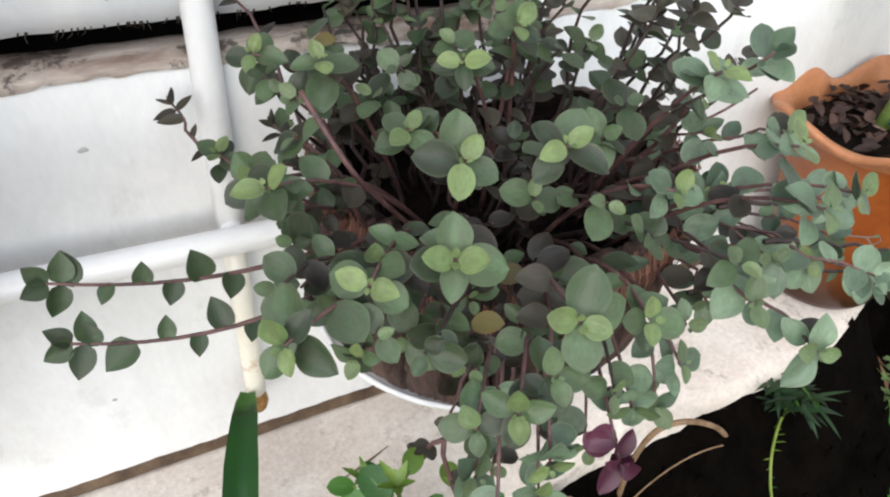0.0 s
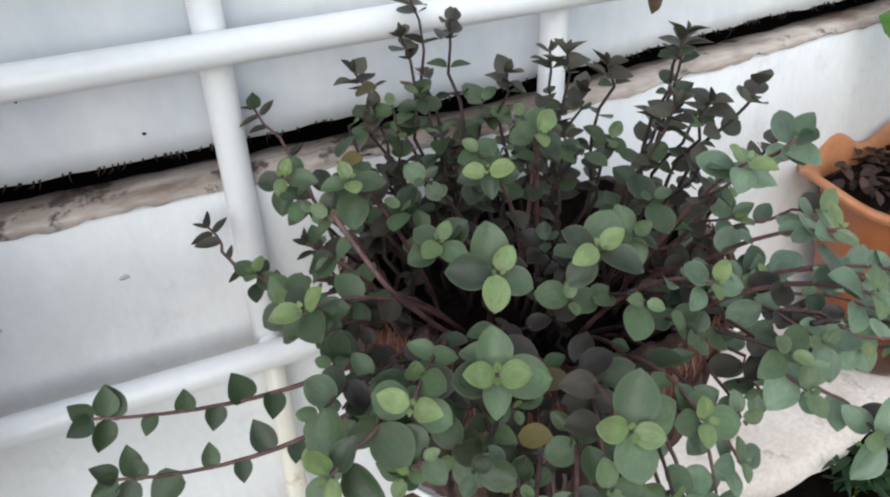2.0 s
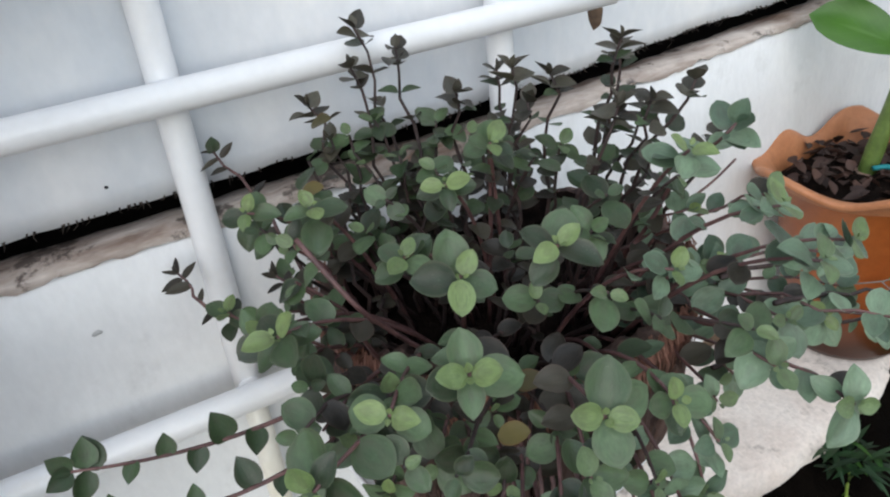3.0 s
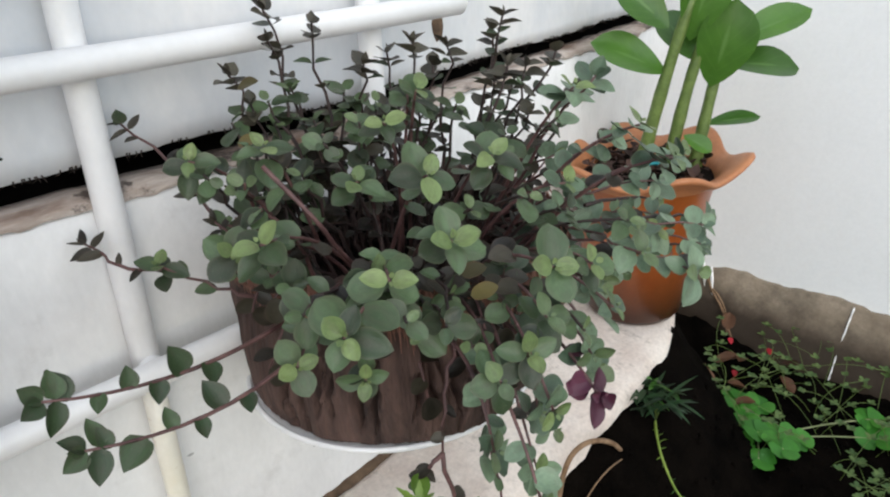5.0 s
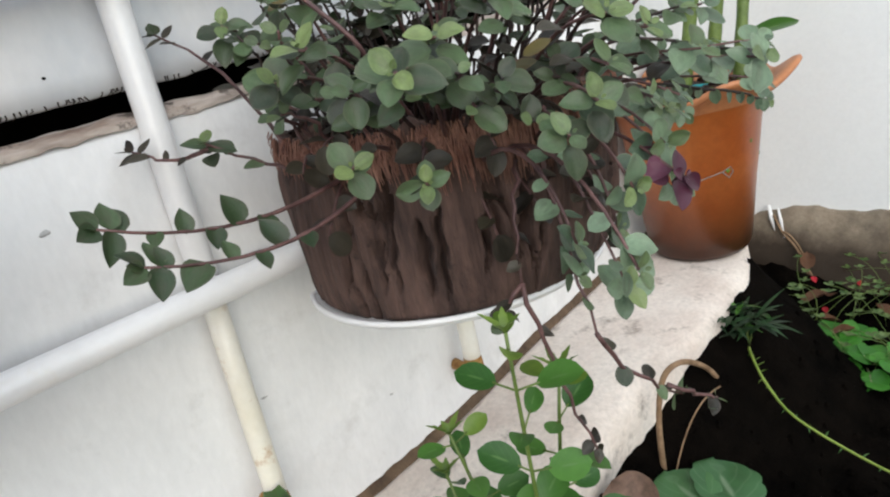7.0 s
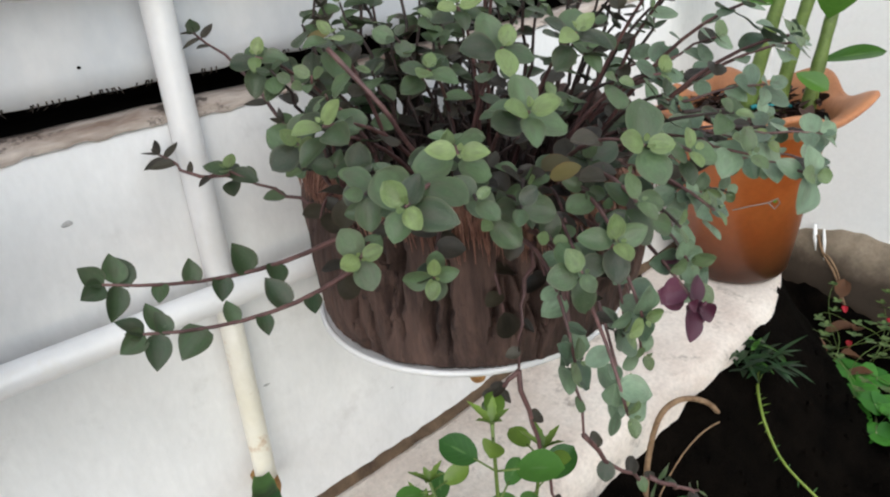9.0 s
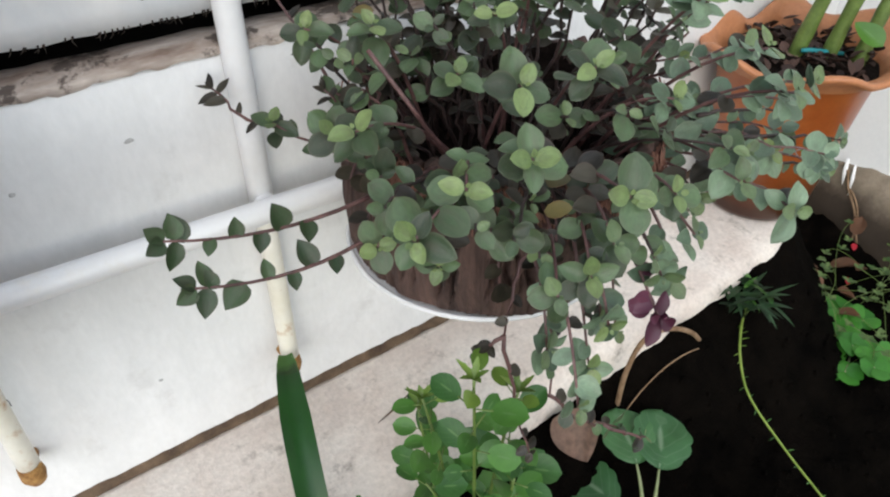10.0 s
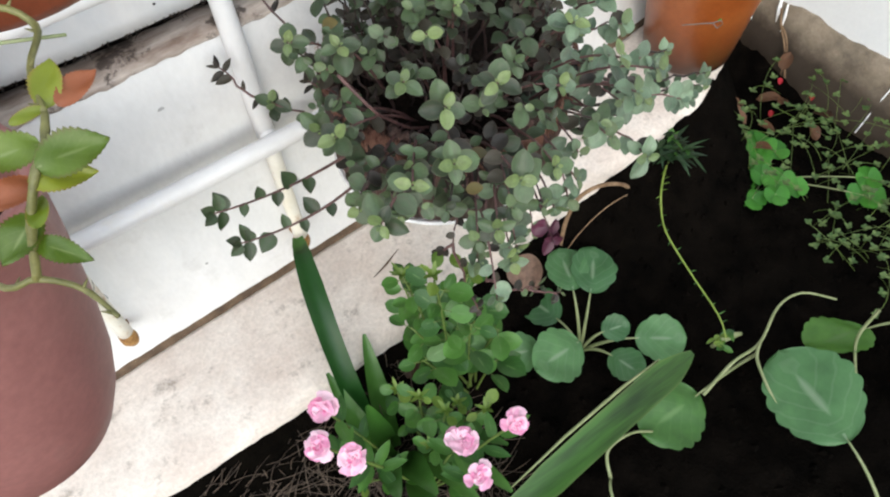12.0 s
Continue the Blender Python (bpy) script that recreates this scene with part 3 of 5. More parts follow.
_f = Vector(post_at(-0.292, 0.03, 0.10))
wire = part("wire_tie", make_mesh("wire_tie", *tube([_f + Vector((0.0118 * math.cos(a), 0.0118 * math.sin(a), 0.007 * a)) for a in [i * 0.4 for i in range(20)]], 0.0005, 5), M_WIRE))
tagged(wire, "thin grey wire wound round a rack post", "wire")

# ---- coir planter in its ring ----
PC = Vector((0.188, -0.138))
BACK = 0.074


def flat_back(a, r):
    """The basket is flattened where it lies against the rails."""
    y = r * math.sin(a)
    return BACK / y if y > BACK else 1.0


def back_ring(r, z, n=72):
    pts = []
    for k in range(n + 1):
        a = 2 * math.pi * k / n
        f = flat_back(a, r)
        pts.append((r * f * math.cos(a), r * f * math.sin(a), z))
    return pts


holder = tagged(empty("pot_holder", (PC.x - 0.003, PC.y + 0.004, 0.190)), "white half-round dish with a wire ring hung on the rack", "pot holder")
D_PROF = [(0.0, 0.002), (0.09, 0.0), (0.126, 0.003), (0.1335, 0.005), (0.1355, 0.0065), (0.1358, 0.009), (0.1345, 0.0105), (0.130, 0.0098), (0.120, 0.0085), (0.0, 0.008)]
part("dish", make_mesh("dish", *lathe(D_PROF, 96, lambda a, i: (flat_back(a, max(D_PROF[i][0], 0.01)), 0)), M_ENAMEL), holder)
part("ring", make_mesh("ring", *tube(back_ring(0.1360, 0.0105), 0.0026, 8, False), M_ENAMEL), holder)
for _x in (-0.075, 0.055):
    part("hook", make_mesh("hook", *tube([(_x, BACK + 0.001, 0.0125), (_x, BACK + 0.002, 0.04), (_x, BACK + 0.010, 0.0585), (_x, BACK + 0.024, 0.060), (_x, BACK + 0.034, 0.050)], 0.0028, 8), M_ENAMEL), holder)

planter = tagged(empty("coir_planter", (PC.x, PC.y, 0.200)), "brown coconut-fibre wall basket, cracked and frayed at its rim", "planter")
_cr = random.Random(3)
CRACKS = [(_cr.uniform(3.2, 6.1), _cr.uniform(0.014, 0.040), _cr.uniform(0.000, 0.100), _cr.uniform(0.020, 0.055), _cr.uniform(-1.6, 1.6)) for _ in range(26)]
CRACKS += [(_cr.uniform(3.25, 4.5), _cr.uniform(0.02, 0.045), _cr.uniform(0.02, 0.09), _cr.uniform(0.025, 0.05), _cr.uniform(-1.2, 1.2)) for _ in range(10)]
_KEYS = [(0.070, -0.002), (0.128, -0.001), (0.1350, 0.005), (0.1405, 0.019), (0.1455, 0.040), (0.150, 0.065), (0.153, 0.092), (0.1545, 0.115), (0.153, 0.134), (0.150, 0.145)]
PROFILE = []
for (_r0, _z0), (_r1, _z1) in zip(_KEYS, _KEYS[1:]):
    PROFILE += [(_r0 + (_r1 - _r0) * k / 4, _z0 + (_z1 - _z0) * k / 4) for k in range(4)]
PROFILE += [(0.150, 0.145), (0.141, 0.146), (0.137, 0.133), (0.133, 0.10)]


def upright_side(a, z):
    """The side towards the rack's first post stands steeper than the rest."""
    return 1 - 0.165 * max(0.0, -math.cos(a)) ** 1.3 * min(1.0, max(0.0, z) / 0.13)


def coir_shape(a, i):
    z = PROFILE[i][1]
    f = 1 + 0.030 * noise.noise(Vector((math.cos(a) * 2.2, math.sin(a) * 2.2, z * 14))) + 0.012 * noise.noise(Vector((a * 9, z * 14, 0.4))) + 0.010 * noise.noise(Vector((a * 34, z * 22, 0.9))) + 0.007 * noise.noise(Vector((a * 90, z * 24, 0.2)))
    if 3 < i < len(PROFILE) - 3:
        for ca, w, zc, half, lean in CRACKS:
            q = abs(z - zc - 0.02) / half
            if q < 1:
                d = abs(a - ca - lean * (z - zc) * 1.5 - 0.012 * math.sin(z * 210 + ca * 7))
                ww = w * (1 - q * q)
                if d < ww:
                    f -= 0.13 * (1 - d / ww) ** 0.5
    f *= flat_back(a, PROFILE[i][0]) * upright_side(a, z)
    return f, (0.012 * noise.noise(Vector((a * 3, 2.0, 5.0))) + 0.008 * noise.noise(Vector((a * 14, 2.0, 5.0)))) if i > 24 else 0


part("basket", make_mesh("basket", *lathe(PROFILE, 760, coir_shape), M_COIR), planter)
# earth drawn up the inside wall, its black standing for the basket's inner shade
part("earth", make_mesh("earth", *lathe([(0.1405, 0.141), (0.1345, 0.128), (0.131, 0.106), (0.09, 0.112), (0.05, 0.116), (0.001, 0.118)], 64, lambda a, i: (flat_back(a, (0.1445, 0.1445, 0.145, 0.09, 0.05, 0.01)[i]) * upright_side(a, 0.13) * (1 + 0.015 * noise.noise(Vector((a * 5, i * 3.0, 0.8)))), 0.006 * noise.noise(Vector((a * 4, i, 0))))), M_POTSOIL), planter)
_pieces = []
for _ in range(1500):
    # strands that hang from the rim, thickest where the rim faces the room
    _a = rng.gauss(4.25, 0.75) if rng.random() < 0.7 else rng.uniform(2.9, 6.6)
    _r0, _z0 = (0.1550 + rng.uniform(-0.003, 0.004)) * upright_side(_a, 0.13), 0.148 - 0.012 * rng.random()
    _l = rng.uniform(0.012, 0.046) * (1 - 0.35 * min(1, abs(_a - 4.25)))
    _a1 = _a + rng.uniform(-.03, .03)
    _w = rng.uniform(0.00035, 0.00085)
    _pieces.append(tube([(_r0 * math.cos(_a), _r0 * math.sin(_a), _z0), ((_r0 + .003) * math.cos(_a1), (_r0 + .003) * math.sin(_a1), _z0 - _l * .5),
                         ((_r0 + rng.uniform(-.001, .004)) * math.cos(_a1 + .01), (_r0 + .001) * math.sin(_a1 + .01), _z0 - _l)], [_w, _w, 0.0002], 4, False))
tagged(part("frayed_fibre", make_mesh("frayed_fibre", *join(*_pieces), M_FIBRE), planter), kind="stuff")


# ---- the creeping plant ----
plant = tagged(empty("creeping_plant", (PC.x, PC.y, 0.316)), "grey-green creeping plant with small oval leaves spilling from the coir planter", "plant")
INV = Matrix.Translation((-PC.x, -PC.y, -0.316))


def creeper_leaf(i, mat, name):
    r = random.Random(50 + i)
    if name in ("deep", "slim", "purplish"):
        v, f, uv = leaf_grid(1.0, r.uniform(0.36, 0.50) if name == "slim" else r.uniform(0.66, 0.80), r.uniform(0.10, 0.28), r.uniform(-0.2, 0.1), r.uniform(0.55, 0.9), r.uniform(0.38, 0.46), 8, 4)
        return make_mesh(name, v, f, mat, True, uv)
    v, f, uv = leaf_grid(1.0, r.uniform(0.66, 0.86), r.uniform(0.05, 0.22), r.uniform(-0.24, 0.10), r.uniform(0.10, 0.50), r.uniform(0.43, 0.52), 10, 6, wave=r.uniform(0, 0.03))
    return make_mesh(name, v, f, mat, True, uv)


LEAVES = {k: [creeper_leaf(i + 10 * j, m, k) for i in range(6)] for j, (k, m) in enumerate((("mature", L_MATURE), ("young", L_YOUNG), ("dusky", L_DUSKY_SHADED), ("purple", L_PURPLE), ("browned", L_BROWNED), ("deep", L_DEEP), ("slim", L_DUSKY_SHADED), ("teal", L_TEAL_LEAF), ("mid", L_MID), ("purplish", L_PURPLISH)))}
leaf_count = 0
rest = {}


def put_leaf(kind, p, ahead, up, size, r):
    """One leaf: an object of its own for the first ones, later ones are gathered."""
    global leaf_count
    m = INV @ frame_at(p, ahead, up) @ Matrix.Diagonal((size, size, size, 1))
    me = r.choice(LEAVES[kind])
    leaf_count += 1
    if leaf_count <= 300:
        part("leaf", me, plant, m)
    else:
        rest.setdefault(kind, []).append((me, m))


def shoot(base, tip, facing, r, size=0.021, spacing=0.016, bare=0.35, lift=0.03, rosette=True, kinds=("mature", "young"), flat=False, crook=0.0, end="rosette", pairs=False, bark=M_STEM, hang=False):
    """A stem from base to tip with leaves in turn on both sides, and pairs of young leaves at its end."""
    base, tip, facing = Vector(base), Vector(tip), Vector(facing).normalized()
    ctrl = base.lerp(tip, 0.5) + Vector((r.uniform(-.01, .01), r.uniform(-.01, .01), lift))
    path = bezier(base, ctrl, tip, 9)
    if crook:
        sway = [Vector((r.uniform(-1, 1), r.uniform(-1, 1), 0)) * crook for _ in range(10)]
        path = [p + (sway[i] if 0 < i < 9 else Vector()) for i, p in enumerate(path)]
    v, f = tube([INV @ p for p in path], [0.0019 - 0.0010 * i / 9 for i in range(10)], 6)
    part("stem", make_mesh("stem", v, f, bark), plant)
    length = sum((b - a).length for a, b in zip(path, path[1:]))
    n = max(2, int(length * (1 - bare) / spacing))
    for i in range(n):
        t = bare + (1 - bare) * (i + 0.3) / n
        k = min(8, int(t * 9))
        p = path[k].lerp(path[k + 1], t * 9 - k)
        d = (path[k + 1] - path[k]).normalized()
        up = facing + Vector((r.uniform(-.25, .25), r.uniform(-.25, .25), r.uniform(-.1, .2))) if flat else (facing * 0.8 + Vector((0, 0, 0.5)) + Vector((r.uniform(-.55, .55), r.uniform(-.55, .55), 0)))
        s = d.cross(up).normalized() * (1 if i % 2 else -1)
        out = (s * 1.0 + d * r.uniform(0.1, 0.6) + Vector((r.uniform(-.25, .25), r.uniform(-.25, .25), r.uniform(-.2, .25)))).normalized()
        if hang:
            # leaves droop from a level twig
            out = (Vector((0, 0, -1)) + d * r.uniform(-.35, .35) + facing * r.uniform(-.1, .35)).normalized()
            up = facing + Vector((r.uniform(-.6, .6), r.uniform(-.5, .5), 0.1))
        # more dusky leaves towards the root: the mound's inner shade as leaf colour
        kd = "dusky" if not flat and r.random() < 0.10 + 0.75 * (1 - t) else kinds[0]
        if pairs:
            # opposite leaves held level, each pair turned against the last
            turn = r.uniform(0, 3.1) if i == 0 else turn + r.uniform(1.1, 2.0)
            for q in (0, 1):
                s = Vector((math.cos(turn + math.pi * q), math.sin(turn + math.pi * q), 0))
                out = (s + d * r.uniform(0.05, 0.5)).normalized()
                put_leaf(r.choice(kinds), p + out * 0.001, out, (d + Vector((r.uniform(-.3, .3), r.uniform(-.45, .05), 0)) - s * 0.3).normalized(), size * r.uniform(0.62, 1.05) * (1.1 - 0.35 * t), r)
            continue
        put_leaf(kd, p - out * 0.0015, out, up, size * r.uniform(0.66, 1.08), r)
    if not rosette:
        return
    d = (path[9] - path[7]).normalized()
    if end == "spray":
        # two spread pairs of narrow young leaves and a pointed bud
        s = d.cross(facing).normalized()
        for q, back, sz, kd in ((1, 0.008, 0.85, kinds[0]), (-1, 0.008, 0.95, kinds[0]), (0.5, 0.001, 0.76, kinds[-1]), (-0.55, 0.001, 0.74, kinds[0]), (0.05, 0.0, 0.45, kinds[-1])):
            ahead = (d * ((0.15 if abs(q) == 1 else 0.32 if pairs else 0.8)) + s * q + facing * r.uniform(-.2, .3)).normalized()
            put_leaf(kd, tip - d * back, ahead, (facing + Vector((r.uniform(-.6, .6), r.uniform(-.4, .4), 0))).normalized(), size * sz, r)
        return
    if end == "single":
        put_leaf(kinds[0], tip, (Vector((0.2, -0.1, -0.9)) + Vector((r.uniform(-.6, .6), 0, r.uniform(0, .5)))).normalized(), facing, size, r)
        return
    loose = end == "pair"
    jog = 0.6 if loose else 0.32
    axis = (facing + d * (0.6 if loose else 0.35) + Vector((r.uniform(-jog, jog), r.uniform(-jog, jog), r.uniform(-.3, .2)))).normalized()
    a = axis.cross(Vector((0.3, 0.2, 0.9))).normalized()
    b = axis.cross(a).normalized()
    turn = r.uniform(0, 6.28)
    rings = ((1.05, 0.1, kinds[0], -0.005), (0.62, 0.5, kinds[-1], 0.0)) if loose else ((1.12, 0.0, kinds[0], -0.009), (1.0, 0.16, kinds[0], -0.003), (0.76, 0.30, kinds[-1], 0.001), (0.22, 1.0, kinds[-1], 0.003))
    for ring, (sz, tilt, kd, rise) in enumerate(rings):
        grow = r.uniform(0.78, 1.1)
        for q in range(2):
            if ring < 2 and r.random() < 0.12:
                continue
            t = turn + ring * 1.57 + math.pi * q + r.uniform(-.35, .35)
            lean = tilt + r.uniform(-.3, .3)
            side_d = a * math.cos(t) + b * math.sin(t)
            ahead = (side_d + axis * lean).normalized()
            up = (axis - side_d * lean + b * r.uniform(-.2, .2)).normalized()
            put_leaf(kd, tip + axis * rise + side_d * 0.001, ahead, up, size * sz * grow * r.uniform(0.78, 1.1), r)


PR = random.Random(11)


def towards(tip, k=0.45):
    """A start in the earth on the tip's side."""
    d = Vector((tip[0] - PC.x, tip[1] - PC.y))
    d *= min(k, 0.105 / max(d.length, 0.01))
    return Vector((PC.x + d.x + PR.uniform(-.02, .02), min(PC.y + d.y + PR.uniform(-.02, .02), -0.085), 0.314))


# rosettes that crown the shoots: place and leaf size
CROWNS = [(0.151, -0.298, 0.443, 0.026), (0.097, -0.295, 0.444, 0.026), (0.078, -0.334, 0.420, 0.027), (0.125, -0.368, 0.397, 0.026), (0.000, -0.334, 0.395, 0.027),
          (0.042, -0.321, 0.405, 0.022), (0.093, -0.230, 0.426, 0.023), (0.128, -0.220, 0.457, 0.023), (0.168, -0.366, 0.382, 0.023), (0.231, -0.302, 0.472, 0.025),
          (0.160, -0.220, 0.473, 0.022), (0.060, -0.174, 0.447, 0.024), (0.013, -0.239, 0.412, 0.024), (0.010, -0.208, 0.396, 0.023), (0.028, -0.127, 0.436, 0.023),
          (0.255, -0.341, 0.447, 0.022), (0.219, -0.307, 0.407, 0.022), (0.239, -0.304, 0.399, 0.021), (0.298, -0.353, 0.417, 0.022), (0.169, -0.200, 0.466, 0.021),
          (0.251, -0.370, 0.430, 0.021), (0.202, -0.363, 0.334, 0.020), (0.094, -0.377, 0.357, 0.022), (0.077, -0.369, 0.343, 0.021), (0.112, -0.374, 0.372, 0.020)]
for _x, _y, _z, _s in CROWNS:
    shoot(towards((_x, _y)), (_x, _y, _z), (-0.12 + (_x - 0.12) * 1.5, -0.48, 0.80), PR, _s * 0.88, 0.022, 0.5, lift=0.045, kinds=("teal" if _x > 0.19 else "mature", "young" if _s > 0.0215 else "mid"))
# plain leafy shoots between them
BETWEEN = [(0.146, -0.284, 0.404), (0.171, -0.312, 0.414), (0.085, -0.340, 0.349), (0.050, -0.300, 0.398), (0.192, -0.270, 0.425), (0.185, -0.335, 0.405), (0.215, -0.255, 0.435),
           (0.105, -0.180, 0.440), (0.145, -0.170, 0.445), (0.200, -0.205, 0.450), (0.040, -0.150, 0.420), (0.235, -0.350, 0.385), (0.150, -0.375, 0.345), (0.255, -0.270, 0.440)]
for _p in ((0.060, -0.322, 0.365), (0.102, -0.335, 0.352), (0.135, -0.335, 0.348), (0.018, -0.275, 0.372), (0.165, -0.330, 0.362)):
    shoot(towards(_p, 0.8), _p, (-0.1, -0.5, 0.75), PR, PR.uniform(0.017, 0.021), 0.016, 0.45, 0.035, True, PR.choice((("dusky", "mature"), ("mature", "mature"), ("mature", "mid"))), end="pair")
for _p in BETWEEN:
    shoot(towards(_p), _p, (-0.1 + (_p[0] - 0.12) * 2, -0.45, 0.80), PR, PR.uniform(0.017, 0.021), 0.020, 0.5, 0.03, True, ("mature", PR.choice(("mature", "mid", "mid"))), end="pair", bark=M_STEM_SHADED)
# a fuller screen of leaves at the back, against the ledge
for _p in ((0.133, -0.100, 0.464), (0.114, -0.096, 0.457), (0.082, -0.093, 0.446), (0.113, -0.104, 0.440), (0.142, -0.114, 0.438), (0.172, -0.118, 0.457), (0.191, -0.133, 0.446), (0.069, -0.145, 0.436), (0.032, -0.138, 0.428),
           (0.194, -0.183, 0.446), (0.227, -0.192, 0.445), (0.092, -0.167, 0.418), (0.147, -0.165, 0.428), (0.170, -0.150, 0.425), (0.215, -0.165, 0.435)):
    shoot(towards(_p, 0.7), _p, (-0.1, -0.45, 0.80), PR, PR.uniform(0.018, 0.0215), 0.019, 0.45, 0.02, True, (PR.choice(("mature", "deep", "mature")), PR.choice(("mature", "mid", "mid"))), crook=0.004, end="pair", bark=M_STEM_SHADED)
# growth that fills the back of the mound, shade put into its darker leaves
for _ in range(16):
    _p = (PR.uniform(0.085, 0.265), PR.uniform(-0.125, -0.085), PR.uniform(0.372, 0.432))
    shoot(towards(_p, 0.9), _p, (-0.1, -0.5, 0.75), PR, PR.uniform(0.019, 0.022), 0.016, 0.35, 0.01, True, PR.choice((("dusky", "dusky"), ("deep", "mature"), ("dusky", "mature"))), crook=0.004, end="pair", bark=M_STEM_SHADED)
# small shaded shoots that close the front between the rosettes
for _p in ((0.005, -0.290, 0.388), (0.030, -0.300, 0.378), (0.040, -0.335, 0.386), (0.065, -0.300, 0.372), (0.075, -0.330, 0.368), (0.060, -0.345, 0.378), (0.100, -0.310, 0.368), (0.120, -0.335, 0.366), (0.145, -0.315, 0.372), (0.020, -0.255, 0.385)):
    shoot(towards(_p, 0.85), _p, (-0.2, -0.55, 0.7), PR, PR.uniform(0.016, 0.020), 0.018, 0.55, 0.035, True, PR.choice((("mature", "mature"), ("mature", "mature"), ("mature", "mid"))), crook=0.004, end="pair", bark=M_STEM_SHADED)
# dusky shoots low in the mound, their colour carrying the shade there
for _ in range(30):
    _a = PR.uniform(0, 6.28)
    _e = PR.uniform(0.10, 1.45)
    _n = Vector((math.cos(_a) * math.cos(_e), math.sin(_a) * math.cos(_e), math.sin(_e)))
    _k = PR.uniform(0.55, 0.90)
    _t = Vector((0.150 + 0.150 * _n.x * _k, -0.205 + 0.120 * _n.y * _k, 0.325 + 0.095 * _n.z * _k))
    shoot(towards(_t, 0.8), _t, (_n.x * .6, _n.y * .5 - .25, 0.8), PR, PR.uniform(0.014, 0.019), 0.017, 0.4, 0.02, PR.random() < 0.4, ("dusky", "dusky") if _k < 0.82 else PR.choice((("mature", "mature"), ("dusky", "mature"), ("mature", "mature"))), crook=0.004, end="pair", bark=M_STEM_SHADED)
# two small rosettes on the basket's face; shade is in the other leaves' colour
for _p, _s in (((0.006, -0.272, 0.345), 0.019), ((0.041, -0.290, 0.325), 0.019)):
    shoot(towards(_p, 0.95), _p, (-0.35, -0.75, 0.45), PR, _s, 0.03, 0.75, 0.028, True, ("mature", "young"))
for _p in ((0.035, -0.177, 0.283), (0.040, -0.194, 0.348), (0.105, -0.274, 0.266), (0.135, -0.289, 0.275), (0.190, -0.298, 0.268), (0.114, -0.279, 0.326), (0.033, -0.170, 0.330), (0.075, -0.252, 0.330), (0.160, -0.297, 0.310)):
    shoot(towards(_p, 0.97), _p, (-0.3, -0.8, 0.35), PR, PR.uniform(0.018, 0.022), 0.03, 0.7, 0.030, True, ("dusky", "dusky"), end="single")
# leaves that hide the rim on the rack's side
for _p in ((0.030, -0.155, 0.372), (0.018, -0.190, 0.375), (0.024, -0.225, 0.382), (0.040, -0.135, 0.388), (0.045, -0.170, 0.425), (0.035, -0.205, 0.420), (0.070, -0.120, 0.415)):
    shoot(towards(_p, 0.9), _p, (-0.45, -0.45, 0.75), PR, PR.uniform(0.018, 0.021), 0.017, 0.4, 0.03, True, ("mature", PR.choice(("mature", "mid"))), crook=0.004, end="pair")
# a loose mass of long shoots towards the orange pot
for _p, _e in (((0.341, -0.312, 0.375), "rosette"), ((0.356, -0.350, 0.340), "spray"), ((0.333, -0.321, 0.335), "rosette"), ((0.252, -0.354, 0.354), "rosette"), ((0.272, -0.387, 0.341), "rosette"), ((0.279, -0.288, 0.470), "spray"),
               ((0.300, -0.320, 0.345), "rosette"), ((0.285, -0.250, 0.400), "spray"), ((0.320, -0.280, 0.410), "rosette"), ((0.375, -0.300, 0.330), "spray"), ((0.300, -0.270, 0.360), "rosette"), ((0.235, -0.330, 0.320), "rosette"), ((0.400, -0.330, 0.300), "spray"), ((0.270, -0.310, 0.310), "rosette")):
    shoot((0.25 + PR.uniform(-.02, .02), -0.19 + PR.uniform(-.03, .03), 0.318), _p, (-0.25, -0.6, 0.7), PR, PR.uniform(0.0195, 0.0225), 0.0165, 0.3, 0.025, True, ("teal", PR.choice(("teal", "mid", "young"))), False, 0.006, _e)
# level twigs with drooping leaves that reach across the orange pot
for _b, _p in (((0.285, -0.290, 0.325), (0.458, -0.309, 0.269)), ((0.285, -0.280, 0.362), (0.405, -0.280, 0.331)), ((0.262, -0.300, 0.312), (0.325, -0.298, 0.290)), ((0.300, -0.310, 0.352), (0.425, -0.325, 0.318))):
    shoot(_b, _p, (-0.45, -0.75, 0.35), PR, 0.0150, 0.0190, 0.15, 0.004, True, ("teal", "mid"), True, 0.003, "spray", bark=M_STEM_SHADED, hang=True)
# thin upright twigs at the back
TWIGS = [(0.095, -0.075, 0.478), (0.145, -0.055, 0.520), (0.154, -0.110, 0.512), (0.215, -0.157, 0.492), (0.235, -0.100, 0.476), (0.228, -0.183, 0.490), (0.259, -0.214, 0.511),
         (0.272, -0.227, 0.472), (0.253, -0.211, 0.464), (0.300, -0.235, 0.480), (0.285, -0.180, 0.495), (0.240, -0.235, 0.478), (0.205, -0.190, 0.480), (0.128, -0.085, 0.500), (0.310, -0.250, 0.450), (0.263, -0.237, 0.437), (0.102, -0.090, 0.456), (0.185, -0.130, 0.478), (0.290, -0.200, 0.455)]
for _p in TWIGS:
    shoot((_p[0] * 0.7 + 0.05, min(_p[1] * 0.5 - 0.08, -0.09), 0.32), _p, (0.1, -0.1, 1.0), PR, PR.uniform(0.018, 0.0215), 0.023, 0.42, 0.02, True, ("purplish", "deep", "mature", "dusky", "deep", "purplish"), crook=0.006, end="spray", pairs=True, bark=M_STEM_SHADED)
